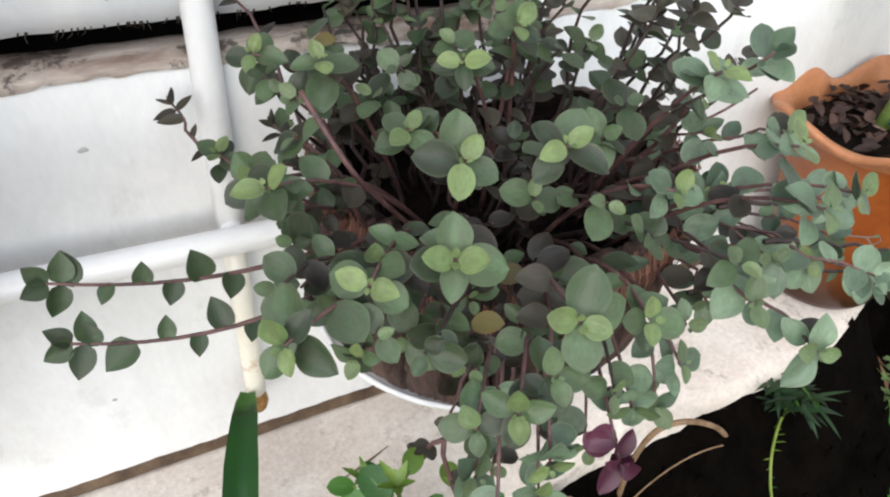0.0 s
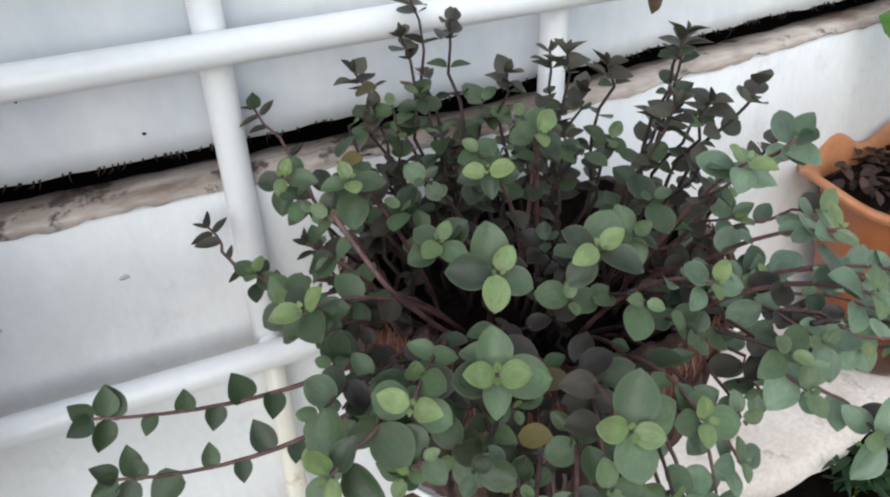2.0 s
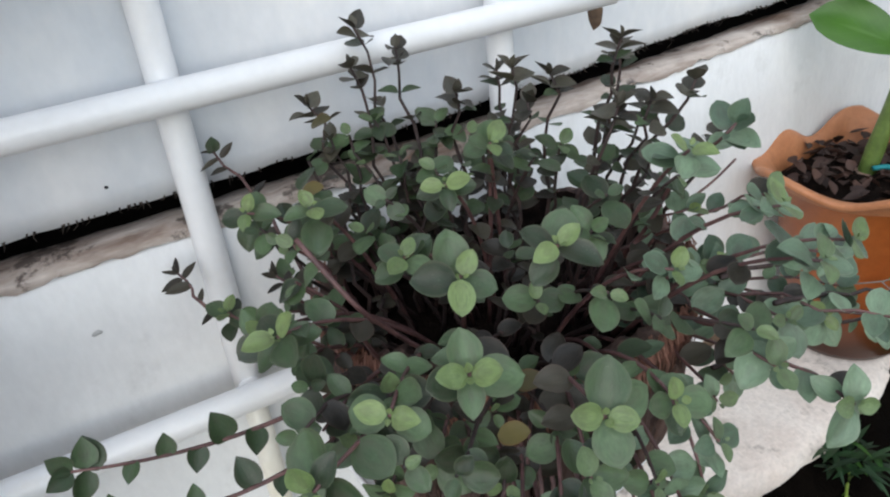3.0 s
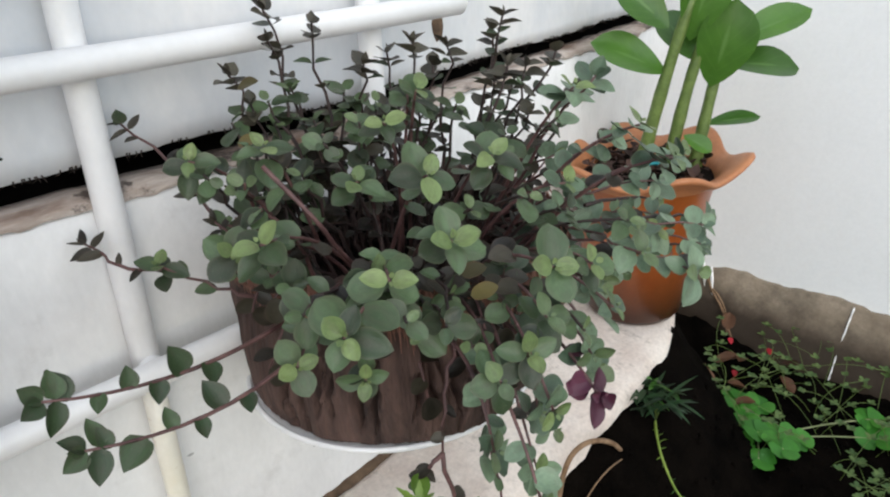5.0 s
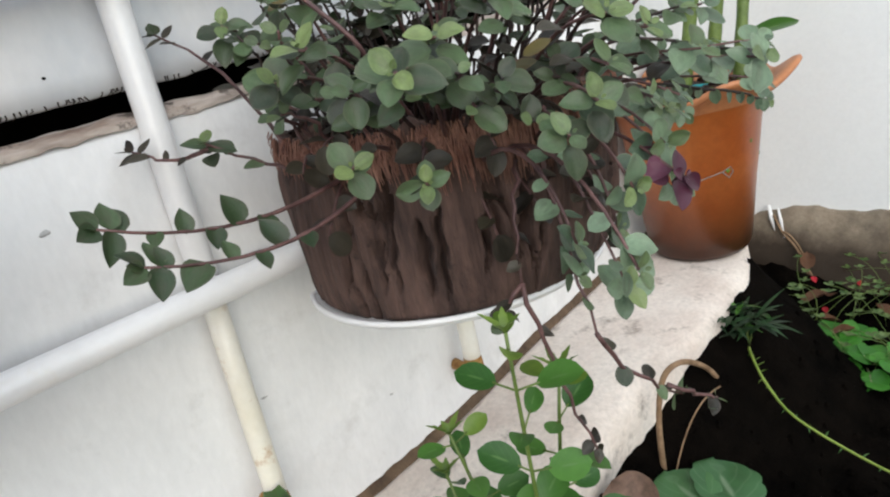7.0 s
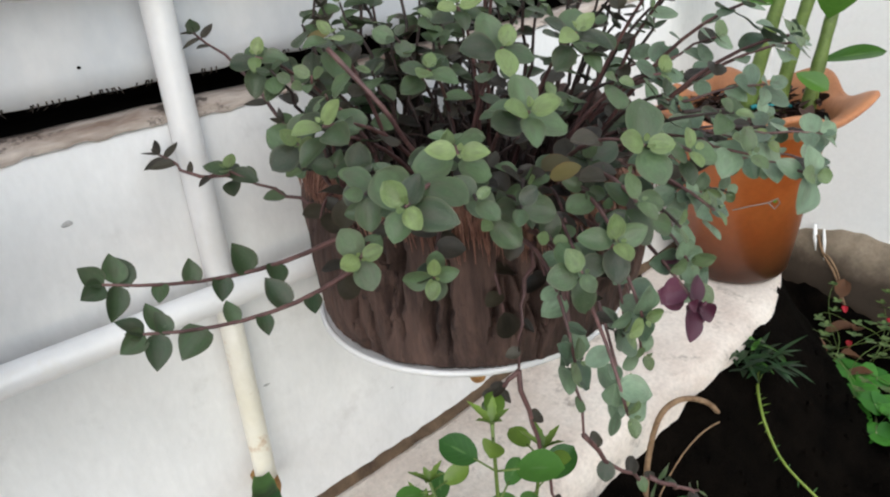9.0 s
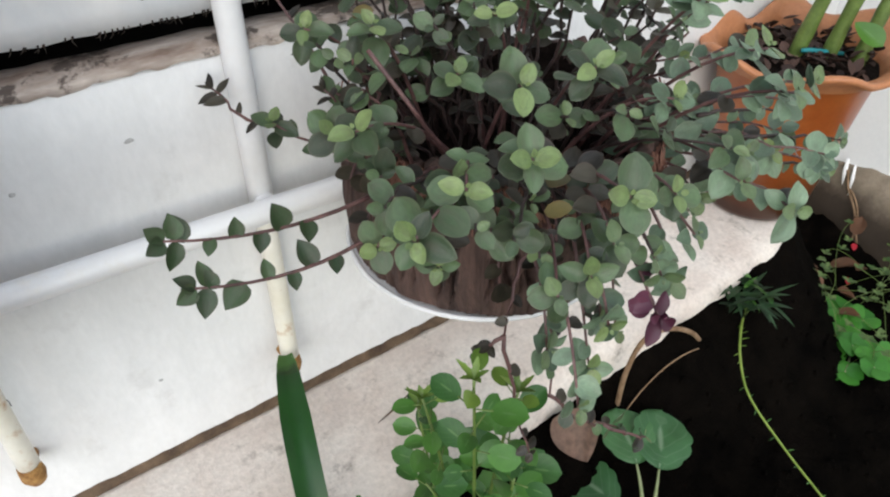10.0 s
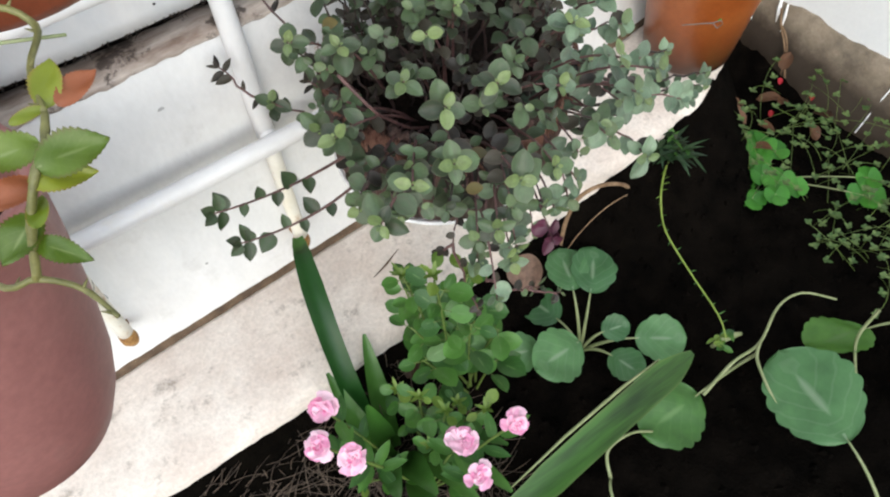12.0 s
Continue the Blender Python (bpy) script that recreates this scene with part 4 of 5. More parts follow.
# trailing sprays over the rack and the wall
for _b, _p, _c in (((0.050, -0.185, 0.320), (-0.112, -0.195, 0.347), -0.030), ((0.050, -0.215, 0.316), (-0.105, -0.226, 0.326), -0.030)):
    shoot(_b, _p, (0.05, -0.8, 0.6), PR, 0.0220, 0.0165, 0.34, _c, True, ("deep", "deep"), True, end="spray")
shoot((0.060, -0.150, 0.322), (-0.003, -0.112, 0.362), (-0.3, -0.4, 0.85), PR, 0.018, 0.02, 0.5, -0.012, True, ("mature", "young"), True, 0.003)
shoot((-0.001, -0.110, 0.358), (-0.026, -0.028, 0.362), (-0.3, -0.3, 0.9), PR, 0.0195, 0.021, 0.25, -0.014, True, ("slim", "slim"), True, 0.003, "spray")
shoot((0.060, -0.120, 0.322), (0.029, -0.010, 0.443), (-0.3, -0.3, 0.9), PR, 0.0190, 0.026, 0.40, 0.03, True, ("slim", "deep"), True, 0.003, "spray")
shoot((0.060, -0.160, 0.322), (0.033, -0.138, 0.392), (-0.3, -0.3, 0.9), PR, 0.0150, 0.020, 0.40, 0.0, True, ("slim", "slim"), True, 0.003, "spray")
# an old bare stem across the dark of the mound
part("stem", make_mesh("stem", *tube([INV @ p for p in smooth_path([(0.041, -0.205, 0.446), (0.058, -0.230, 0.411), (0.074, -0.226, 0.385), (0.100, -0.220, 0.350), (0.130, -0.205, 0.318)], 5)], 0.0016, 7), M_STEM), plant)
# shoots that hang down in front
for _b, _p in (((0.11, -0.27, 0.318), (0.088, -0.354, 0.275)), ((0.13, -0.27, 0.318), (0.078, -0.400, 0.270)), ((0.14, -0.27, 0.318), (0.113, -0.330, 0.240)), ((0.19, -0.26, 0.318), (0.182, -0.330, 0.221)), ((0.17, -0.27, 0.318), (0.150, -0.340, 0.260)),
               ((0.15, -0.28, 0.318), (0.120, -0.375, 0.300)), ((0.18, -0.27, 0.318), (0.175, -0.365, 0.310)), ((0.21, -0.26, 0.318), (0.215, -0.345, 0.270)), ((0.16, -0.28, 0.318), (0.135, -0.352, 0.225))):
    shoot(_b, _p, (0.0, -0.8, 0.55), PR, 0.0195, 0.017, 0.45, 0.05, True, ("teal", PR.choice(("mid", "young"))))
# long bare runners that trail below the planter
shoot((0.13, -0.28, 0.312), (0.091, -0.302, 0.240), (0.0, -0.8, 0.5), PR, 0.014, 0.030, 0.6, 0.01, False, ("dusky", "dusky"), crook=0.003)
shoot((0.091, -0.302, 0.240), (0.078, -0.290, 0.214), (0.0, -0.8, 0.5), PR, 0.014, 0.018, 0.3, 0.0, True, ("dusky", "mature"), crook=0.002, end="spray")
shoot((0.091, -0.302, 0.240), (0.105, -0.330, 0.110), (0.0, -0.8, 0.5), PR, 0.014, 0.034, 0.2, 0.0, True, ("dusky", "dusky"), crook=0.003, end="spray")
shoot((0.150, -0.285, 0.312), (0.105, -0.345, 0.205), (0.1, -0.8, 0.5), PR, 0.016, 0.022, 0.6, 0.02, False, ("mature", "mature"), crook=0.003)
shoot((0.105, -0.345, 0.205), (0.185, -0.352, 0.115), (0.2, -0.7, 0.6), PR, 0.016, 0.021, 0.1, -0.015, True, ("mature", "mid"), crook=0.004, end="pair")
shoot((0.165, -0.353, 0.135), (0.206, -0.368, 0.104), (0.2, -0.7, 0.6), PR, 0.015, 0.018, 0.3, -0.005, True, ("mature", "young"), crook=0.003, end="pair")
shoot((0.19, -0.26, 0.318), (0.158, -0.384, 0.294), (0.1, -0.7, 0.6), PR, 0.0185, 0.016, 0.7, 0.03, True, ("purple", "purple"))
for _p in ((0.088, -0.100, 0.472), (0.085, -0.34, 0.385), (0.065, -0.13, 0.44), (0.118, -0.300, 0.372)):
    put_leaf("browned", Vector(_p), (0.6, -0.6, 0.3), (-0.2, -0.4, 0.9), 0.017, PR)
for _k, _lst in rest.items():
    _vv, _ff, _uu = [], [], []
    for _me, _m in _lst:
        _o = len(_vv)
        _vv += [_m @ v.co for v in _me.vertices]
        _ff += [tuple(i + _o for i in p.vertices) for p in _me.polygons]
        _lu = {}
        for lp in _me.loops:
            _lu[lp.vertex_index] = tuple(_me.uv_layers[0].data[lp.index].uv)
        _uu += [_lu[i] for i in range(len(_me.vertices))]
    tagged(part("foliage", make_mesh("foliage", _vv, _ff, _lst[0][0].materials[0], True, _uu), plant), kind="stuff")


# ---- pots ----
def ring_holder(x, y, z, r, reach):
    ob = tagged(empty("pot_ring", (x, y, z)), "white wire ring that holds a pot on the rack", "pot holder")
    part("ring", make_mesh("ring", *tube([(r * math.cos(a), r * math.sin(a), 0) for a in [i * 2 * math.pi / 48 for i in range(49)]], 0.003, 8, False), M_ENAMEL), ob)
    for dx in (-0.04, 0.04):
        yb = math.sqrt(r * r - dx * dx)
        part("hook", make_mesh("hook", *tube([(dx, yb, 0), (dx, (yb + reach) / 2, 0.012), (dx, reach, 0.0165)], 0.003, 8), M_ENAMEL), ob)
    return ob


OP = Vector((0.802, -0.040, -0.053))
orange = tagged(empty("flower_pot", OP), "orange plastic flower pot, wavy flared rim, damp base", "flower pot")
O_PROF = [(0.0, 0.002), (0.066, 0.0), (0.076, 0.003), (0.081, 0.012), (0.0845, 0.035), (0.089, 0.075), (0.094, 0.12), (0.100, 0.165), (0.105, 0.205), (0.1095, 0.232), (0.114, 0.246)]


def wave(a):
    return math.cos(6 * a + 0.9)


def rim_shape(profile):
    """A rim drawn out into six waves, pressed in where the wall stands behind it."""
    def shape(a, i):
        k = min(1.0, max(0.0, (profile[i][0] - 0.112) / 0.030))
        f = 1 + 0.065 * k * wave(a)
        y = profile[i][0] * f * math.sin(a)
        most = wall_front(OP.x) - OP.y - 0.004 - max(0.0, 0.1525 - profile[i][0]) * 0.35
        if y > most:
            f *= most / y
        return f, 0.012 * k * wave(a)
    return shape


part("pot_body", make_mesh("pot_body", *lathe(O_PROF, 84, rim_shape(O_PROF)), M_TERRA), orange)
R_PROF = [(0.114, 0.245), (0.122, 0.255), (0.133, 0.262), (0.144, 0.267), (0.150, 0.271), (0.1525, 0.2755), (0.1505, 0.2795), (0.144, 0.279), (0.133, 0.273), (0.121, 0.265), (0.112, 0.252), (0.105, 0.225), (0.101, 0.19)]
part("rim", make_mesh("rim", *lathe(R_PROF, 120, rim_shape(R_PROF)), M_TERRA_RIM), orange, label="paler rolled rim in waves")
part("earth", make_mesh("earth", *lathe([(0.1095, 0.243), (0.09, 0.248), (0.06, 0.252), (0.03, 0.254), (0.001, 0.255)], 40, lambda a, i: (rim_shape([(0.1095, 0), (0.09, 0), (0.06, 0), (0.03, 0), (0.001, 0)])(a, i)[0], 0.010 * noise.noise(Vector((a * 3, i * 2, 0.3))))), M_POTSOIL), orange)
_pieces = []
for _ in range(170):
    _a, _q = rng.uniform(0, 6.28), 0.098 * math.sqrt(rng.random())
    _lv = leaf_grid(rng.uniform(0.014, 0.030), rng.uniform(0.009, 0.016), 0.3, rng.uniform(-.3, .3), 0.6, 0.45, 4, 2)
    _pieces.append(moved(_lv[:2], pose(_q * math.cos(_a), _q * math.sin(_a), 0.253 + rng.uniform(0, 0.016), rng.uniform(-40, 40), rng.uniform(-40, 40), rng.uniform(0, 360))))
tagged(part("leaf_mulch", make_mesh("leaf_mulch", *join(*_pieces), L_MULCH), orange), kind="stuff")
for _a, _z, _s, _m in ((4.15, 0.150, 0.0030, L_CLOVER), (4.6, 0.185, 0.0035, L_CLOVER), (5.15, 0.150, 0.0042, L_CLOVER), (5.35, 0.200, 0.0035, L_PETAL_RED), (5.2, 0.105, 0.0028, M_SIDE), (5.0, 0.120, 0.0024, M_SIDE), (5.3, 0.165, 0.0020, M_SIDE)):
    _d = Vector((math.cos(_a), math.sin(_a), 0))
    part("paint_fleck", make_mesh("paint_fleck", *moved(lathe([(0.001, 0.0008), (_s * 0.7, 0.0006), (_s, 0)], 10), frame_at(_d * (0.0806 + _z * 0.1165) + Vector((0, 0, _z)), (0, 0, 1), _d)), _m), orange)
_q = Vector((OP.x - 0.005, OP.y - 0.028, OP.z + 0.258))
twine = part("twine", make_mesh("twine", *tube([_q + Vector(p) for p in ((-0.022, 0.01, 0.012), (-0.01, 0.004, 0.012), (0.012, -0.006, 0.008), (0.036, -0.018, 0.004))], [0.0030, 0.0034, 0.0034, 0.0030], 8), M_TEAL))
tagged(twine, "short piece of teal twine on the potting soil", "twine")
_q = Vector((OP.x - 0.075, OP.y - 0.072, OP.z + 0.150))
loop = part("wire_loop", make_mesh("wire_loop", *tube([_q + Vector(p) for p in ((-0.030, 0.022, -0.006), (-0.014, 0.004, 0.0), (0.004, -0.012, 0.004), (0.012, -0.020, 0.010), (0.016, -0.022, 0.002), (0.010, -0.018, -0.006), (0.004, -0.012, 0.003))], 0.0009, 6), M_WIRE))
tagged(loop, "thin dark wire loop against the orange pot", "wire")

succulent = tagged(empty("potted_plant", (0.785, -0.040, OP.z + 0.228)), "thick-stemmed green plant with paddle leaves in the orange pot", "plant")
_so = Vector(succulent.location)


def beside(l, z, deep=0.0):
    """A place l metres across the front of the pot and z high, seen from the plant's first stem."""
    return Vector((0.725 * l + 0.69 * deep, -0.69 * l + 0.725 * deep, z - _so.z))


for _a, _b, _c in ((beside(0, 0.175), beside(0.020, 0.32), beside(0.060, 0.47)), (beside(0.045, 0.175), beside(0.055, 0.29), beside(0.080, 0.40)), (beside(0.088, 0.175), beside(0.095, 0.27), beside(0.112, 0.36, 0.01))):
    _path = bezier(_a, _b, _c, 10)
    part("stem", make_mesh("stem", *tube(_path, [(0.0112 - 0.0004 * i) * (1.10 if i % 3 == 2 else 1.0) for i in range(11)], 10), M_STEM_GREEN), succulent)
part("bud_sheath", make_mesh("bud_sheath", *tube([beside(0, 0.178), beside(0.001, 0.190), beside(0.002, 0.205)], [0.0135, 0.0138, 0.0115], 10), L_DEAD), succulent, label="dry pale sheath at the foot of a stem")
for _a, _c, _w, _up in ((beside(0.030, 0.355), beside(-0.080, 0.410), 0.066, (-0.5, -0.4, 0.75)), (beside(0.100, 0.33), beside(0.118, 0.455, -0.02), 0.086, (-0.75, -0.6, 0.3)), (beside(0.060, 0.40), beside(0.085, 0.53, -0.02), 0.075, (-0.75, -0.6, 0.3)),
                        (beside(0.112, 0.365), beside(0.235, 0.360), 0.062, (-0.4, -0.4, 0.8)), (beside(0.098, 0.272), beside(0.185, 0.286), 0.030, (-0.3, -0.4, 0.85)), (beside(0.115, 0.39), beside(0.235, 0.445), 0.055, (-0.45, -0.4, 0.8)),
                        (beside(0.028, 0.42), beside(-0.050, 0.490), 0.060, (-0.6, -0.5, 0.5)), (beside(0.075, 0.37), beside(0.030, 0.44, 0.05), 0.055, (-0.6, -0.5, 0.5)), (beside(0.060, 0.262, -0.02), beside(0.095, 0.246, -0.05), 0.030, (-0.5, -0.4, 0.7))):
    _v, _f, _u = leaf_grid((_c - _a).length, _w, 0.15, -0.10, 0.25, 0.62, 10, 4)
    part("leaf", make_mesh("leaf", _v, _f, L_PADDLE, True, _u), succulent, frame_at(_a, _c - _a, _up))

# red clay pot and dusty brown pot, hung to the other side
R1P = Vector((-0.142, -0.157, 0.620))
red = tagged(empty("clay_pot", R1P), "red clay flower pot with dark stains, hung on the rack", "flower pot")
part("pot_body", make_mesh("pot_body", *lathe([(0.0, 0.002), (0.074, 0.0), (0.083, 0.003), (0.090, 0.012), (0.096, 0.05), (0.101, 0.09), (0.105, 0.12), (0.1125, 0.122), (0.114, 0.15), (0.106, 0.152), (0.098, 0.12), (0.088, 0.05), (0.0, 0.04)], 72,
     lambda a, i: (1 + 0.004 * noise.noise(Vector((math.cos(a) * 3, math.sin(a) * 3, i * 0.6))), 0)), M_RED), red)
part("earth", make_mesh("earth", *lathe([(0.097, 0.115), (0.06, 0.12), (0.001, 0.122)], 40), M_POTSOIL), red)
ring_holder(R1P.x, R1P.y, 0.7395, 0.1085, 0.134)

B_BASE, B_TOP = Vector((-0.390, -0.205, 0.205)), Vector((-0.300, -0.180, 0.520))
_ax = (B_TOP - B_BASE).normalized()
_rot = Vector((0, 0, 1)).rotation_difference(_ax).to_matrix().to_4x4()
brown = tagged(empty("brown_pot", B_BASE), "dusty brown plastic pot, hung at a tilt on the rack", "flower pot")
brown.matrix_basis = Matrix.Translation(B_BASE) @ _rot
part("pot_body", make_mesh("pot_body", *lathe([(0.0, 0.003), (0.062, 0.0), (0.082, 0.006), (0.096, 0.022), (0.105, 0.06), (0.109, 0.10), (0.108, 0.17), (0.103, 0.25), (0.097, 0.308), (0.100, 0.312), (0.101, 0.322), (0.097, 0.328), (0.088, 0.326), (0.083, 0.312), (0.080, 0.2)], 64), M_ROSE), brown)
part("earth", make_mesh("earth", *lathe([(0.0825, 0.275), (0.05, 0.278), (0.001, 0.28)], 40, lambda a, i: (1, 0.008 * noise.noise(Vector((a * 3, i * 2, 0.3))))), M_SOIL), brown)
hook = tagged(empty("pot_hook", (-0.31, -0.062, 0.500)), "white wire hook that hangs the brown pot on the rail", "pot holder")
part("wire", make_mesh("wire", *tube([(0, -0.016, -0.045), (0, -0.017, -0.02), (0, -0.008, 0.012), (0, 0.012, 0.0175), (0, 0.026, 0.012), (0, 0.030, 0.0)], 0.0024, 8), M_ENAMEL), hook)

rose = tagged(empty("rose_plant", B_TOP + Vector((0.0, 0.0, -0.07))), "young rose with toothed green and red leaves", "plant")
RB = Vector(rose.location)


def rose_leaf(parent, p, ahead, up, size, mat, wide=0.62):
    """A toothed leaf centred on p."""
    d = Vector(ahead).normalized()
    v, f, u = leaf_grid(size, size * wide, 0.16, -0.12, 0.75, 0.47, 26, 6, teeth=1, tooth=0.065, wave=0.05)
    part("leaf", make_mesh("leaf", v, f, mat, True, u), parent, frame_at(Vector(p) - RB - d * size * 0.5, d, up))


for _pts, _r0, _r1 in ((((-0.290, -0.19, 0.455), (-0.27, -0.27, 0.57), (-0.225, -0.385, 0.600), (-0.203, -0.405, 0.610), (-0.189, -0.415, 0.600), (-0.181, -0.436, 0.595)), 0.0014, 0.0009),
                       (((-0.275, -0.18, 0.455), (-0.235, -0.22, 0.62), (-0.165, -0.290, 0.672), (-0.145, -0.309, 0.665), (-0.156, -0.338, 0.665), (-0.159, -0.371, 0.665)), 0.0015, 0.0010),
                       (((-0.159, -0.371, 0.665), (-0.166, -0.384, 0.660), (-0.176, -0.394, 0.655), (-0.190, -0.399, 0.635), (-0.203, -0.405, 0.610)), 0.0012, 0.0016),
                       (((-0.165, -0.290, 0.672), (-0.150, -0.285, 0.675), (-0.130, -0.290, 0.672)), 0.0015, 0.0006)):
    _fine = smooth_path(_pts)
    _m = len(_fine) - 1
    part("stem", make_mesh("stem", *tube([p - RB for p in _fine], [1.5 * (_r0 + (_r1 - _r0) * i / _m) * (1.18 if i % 6 == 3 else 1.0) for i in range(_m + 1)], 8), M_ROSE_STEM), rose)
    if _r0 > 0.0013:
        for _i in range(4, _m, 4):
            part("thorn", make_mesh("thorn", *tube([_fine[_i] - RB, _fine[_i] - RB + Vector((0.0045 * (1 if _i % 8 else -1), 0.002, 0.003))], [0.0014, 0.0002], 5), M_ROSE_STEM), rose)
for _p, _d, _s, _m, _w in (((-0.152, -0.356, 0.668), (0.35, 0.6, 0.3), 0.027, L_ROSE_YELLOW, 0.60), ((-0.142, -0.363, 0.665), (0.85, 0.45, 0.1), 0.027, L_ROSE_RED, 0.5), ((-0.157, -0.395, 0.660), (0.95, -0.05, 0.05), 0.034, L_ROSE, 0.66),
                           ((-0.182, -0.378, 0.660), (-0.95, 0.15, 0.1), 0.032, L_ROSE, 0.62), ((-0.183, -0.399, 0.642), (0.35, 0.75, 0.1), 0.020, L_ROSE_YELLOW, 0.55), ((-0.198, -0.397, 0.630), (-0.75, -0.45, -0.1), 0.029, L_ROSE, 0.70),
                           ((-0.185, -0.410, 0.625), (0.62, -0.78, -0.1), 0.031, L_ROSE, 0.42), ((-0.165, -0.370, 0.667), (0.9, 0.1, 0.0), 0.019, L_ROSE_YELLOW, 0.36), ((-0.189, -0.391, 0.650), (-0.8, -0.4, 0.2), 0.026, L_ROSE_RED, 0.60), ((-0.166, -0.397, 0.652), (0.9, -0.25, -0.1), 0.030, L_ROSE_YELLOW, 0.5)):
    rose_leaf(rose, _p, _d, (-0.1, -0.45, 0.9), _s * 0.94, _m, _w)
twig = part("dry_twig", make_mesh("dry_twig", *tube([(-0.290, -0.18, 0.455), (-0.240, -0.22, 0.60), (-0.185, -0.285, 0.655), (-0.135, -0.318, 0.660)], [0.002, 0.0016, 0.0012, 0.0009], 7), M_STEM_PALE), None)
tagged(twig, "bare pale twig sticking out of the brown pot", "twig")


# ---- the planting bed ----
def blade(name, thing, base, tip, width, mat, bow=0.1, up=(0, -0.7, 0.7), fold=0.15):
    base, tip = Vector(base), Vector(tip)
    d = tip - base
    v, f, u = leaf_grid(d.length, width, fold, bow, 0.35, 0.42, 12, 4)
    m = frame_at(base - Vector(thing.location), d, up)
    return part(name, make_mesh(name, v, f, mat, True, u), thing, m)


def ribbon(path, widths, side, fold=0.2):
    """A long folded blade along a path."""
    pts, verts, faces, uvs = [Vector(p) for p in path], [], [], []
    n = len(pts)
    for i, p in enumerate(pts):
        d = (pts[min(i + 1, n - 1)] - pts[max(i - 1, 0)]).normalized()
        s = Vector(side) - d * d.dot(Vector(side))
        s.normalize()
        up = d.cross(s)
        if up.z < 0:
            up = -up
        for j in range(5):
            q = j / 2 - 1
            verts.append(p + s * q * widths[i] / 2 + up * fold * widths[i] * abs(q) ** 1.5)
            uvs.append((abs(q), i / n))
    for i in range(n - 1):
        for j in range(4):
            k = i * 5 + j
            faces.append((k, k + 5, k + 6, k + 1))
    return verts, faces, uvs


strap = tagged(empty("strap_leaf_plant", (-0.07, -0.31, -0.262)), "upright plant with glossy dark green strap leaves", "plant")
_o = Vector(strap.location)
for _b, _c, _t, _w, _blunt in (((-0.07, -0.30, -0.262), (-0.085, -0.27, 0.03), (-0.020, -0.045, 0.036), 0.033, 0.55), ((-0.055, -0.31, -0.262), (-0.05, -0.29, -0.12), (-0.010, -0.195, -0.050), 0.036, 0.1),
                               ((-0.06, -0.32, -0.262), (-0.09, -0.34, -0.10), (-0.085, -0.215, -0.055), 0.034, 0.1), ((-0.07, -0.33, -0.262), (-0.07, -0.36, -0.07), (-0.095, -0.43, -0.04), 0.042, 0.1),
                               ((-0.05, -0.33, -0.262), (-0.05, -0.38, -0.08), (-0.050, -0.45, -0.05), 0.038, 0.1), ((-0.04, -0.34, -0.262), (-0.02, -0.37, -0.09), (-0.010, -0.50, -0.06), 0.034, 0.1),
                               ((-0.06, -0.31, -0.262), (-0.07, -0.33, -0.12), (-0.065, -0.30, -0.03), 0.040, 0.1), ((-0.03, -0.35, -0.262), (0.02, -0.40, -0.10), (0.035, -0.50, -0.07), 0.032, 0.1), ((-0.05, -0.36, -0.262), (-0.06, -0.42, -0.09), (-0.075, -0.52, -0.05), 0.036, 0.1), ((-0.03, -0.34, -0.262), (0.03, -0.36, -0.12), (0.075, -0.44, -0.10), 0.030, 0.1)):
    _p = bezier(_b, _c, _t, 16)
    _ws = [_w * (0.75 + 0.25 * min(1, i / 5)) * max(0.04, min(1, ((16 - i) / 7 + (_blunt if i < 16 else _blunt * 0.6)) ** 0.7)) for i in range(17)]
    _v, _f, _u = ribbon([p - _o for p in _p], _ws, (1, 0.25, 0))
    lf = part("leaf", make_mesh("leaf", _v, _f, L_STRAP if _blunt > 0.3 else L_BLADE, True, _u), strap)
    if _blunt > 0.3:
        _v, _f, _u = ribbon([p - _o + Vector((0, 0, 0.0006)) for p in bezier(_b, _c, _t, 64)[60:]], [_ws[15] * 0.95, _ws[15] * 0.9, _ws[15] * 0.85, _ws[16] * 1.2, _ws[16]], (1, 0.25, 0))
        part("dry_tip", make_mesh("dry_tip", _v, _f, L_CUT, True, _u), lf, label="dried pale cut end")

cut = tagged(empty("withered_leaf", (0.014, -0.50, -0.17)), "long torn strap leaf lying across the bed, yellowed along one edge", "leaf")
_o = Vector(cut.location)
_p = bezier((-0.06, -0.520, -0.17), (0.20, -0.495, -0.135), (0.415, -0.480, -0.155), 24)
_ws = [0.047 * (0.55 + 0.45 * min(1, i / 8)) * (1 + 0.05 * noise.noise(Vector((i * 0.7, 0, 0)))) * (1 if i < 21 else (0.92, 0.75, 0.5, 0.18)[i - 21]) for i in range(25)]
_v, _f, _u = ribbon([p - _o for p in _p], _ws, (0, 1, 0.1), 0.10)
part("blade", make_mesh("blade", _v, _f, L_CUT, True, _u), cut)
part("pale_edge", make_mesh("pale_edge", *tube([Vector(p) - Vector(cut.location) for p in ((0.05, -0.482, -0.147), (0.16, -0.470, -0.142), (0.28, -0.462, -0.140), (0.36, -0.460, -0.144))], [0.001, 0.0024, 0.0026, 0.001], 6), M_STEM_PALE), cut)


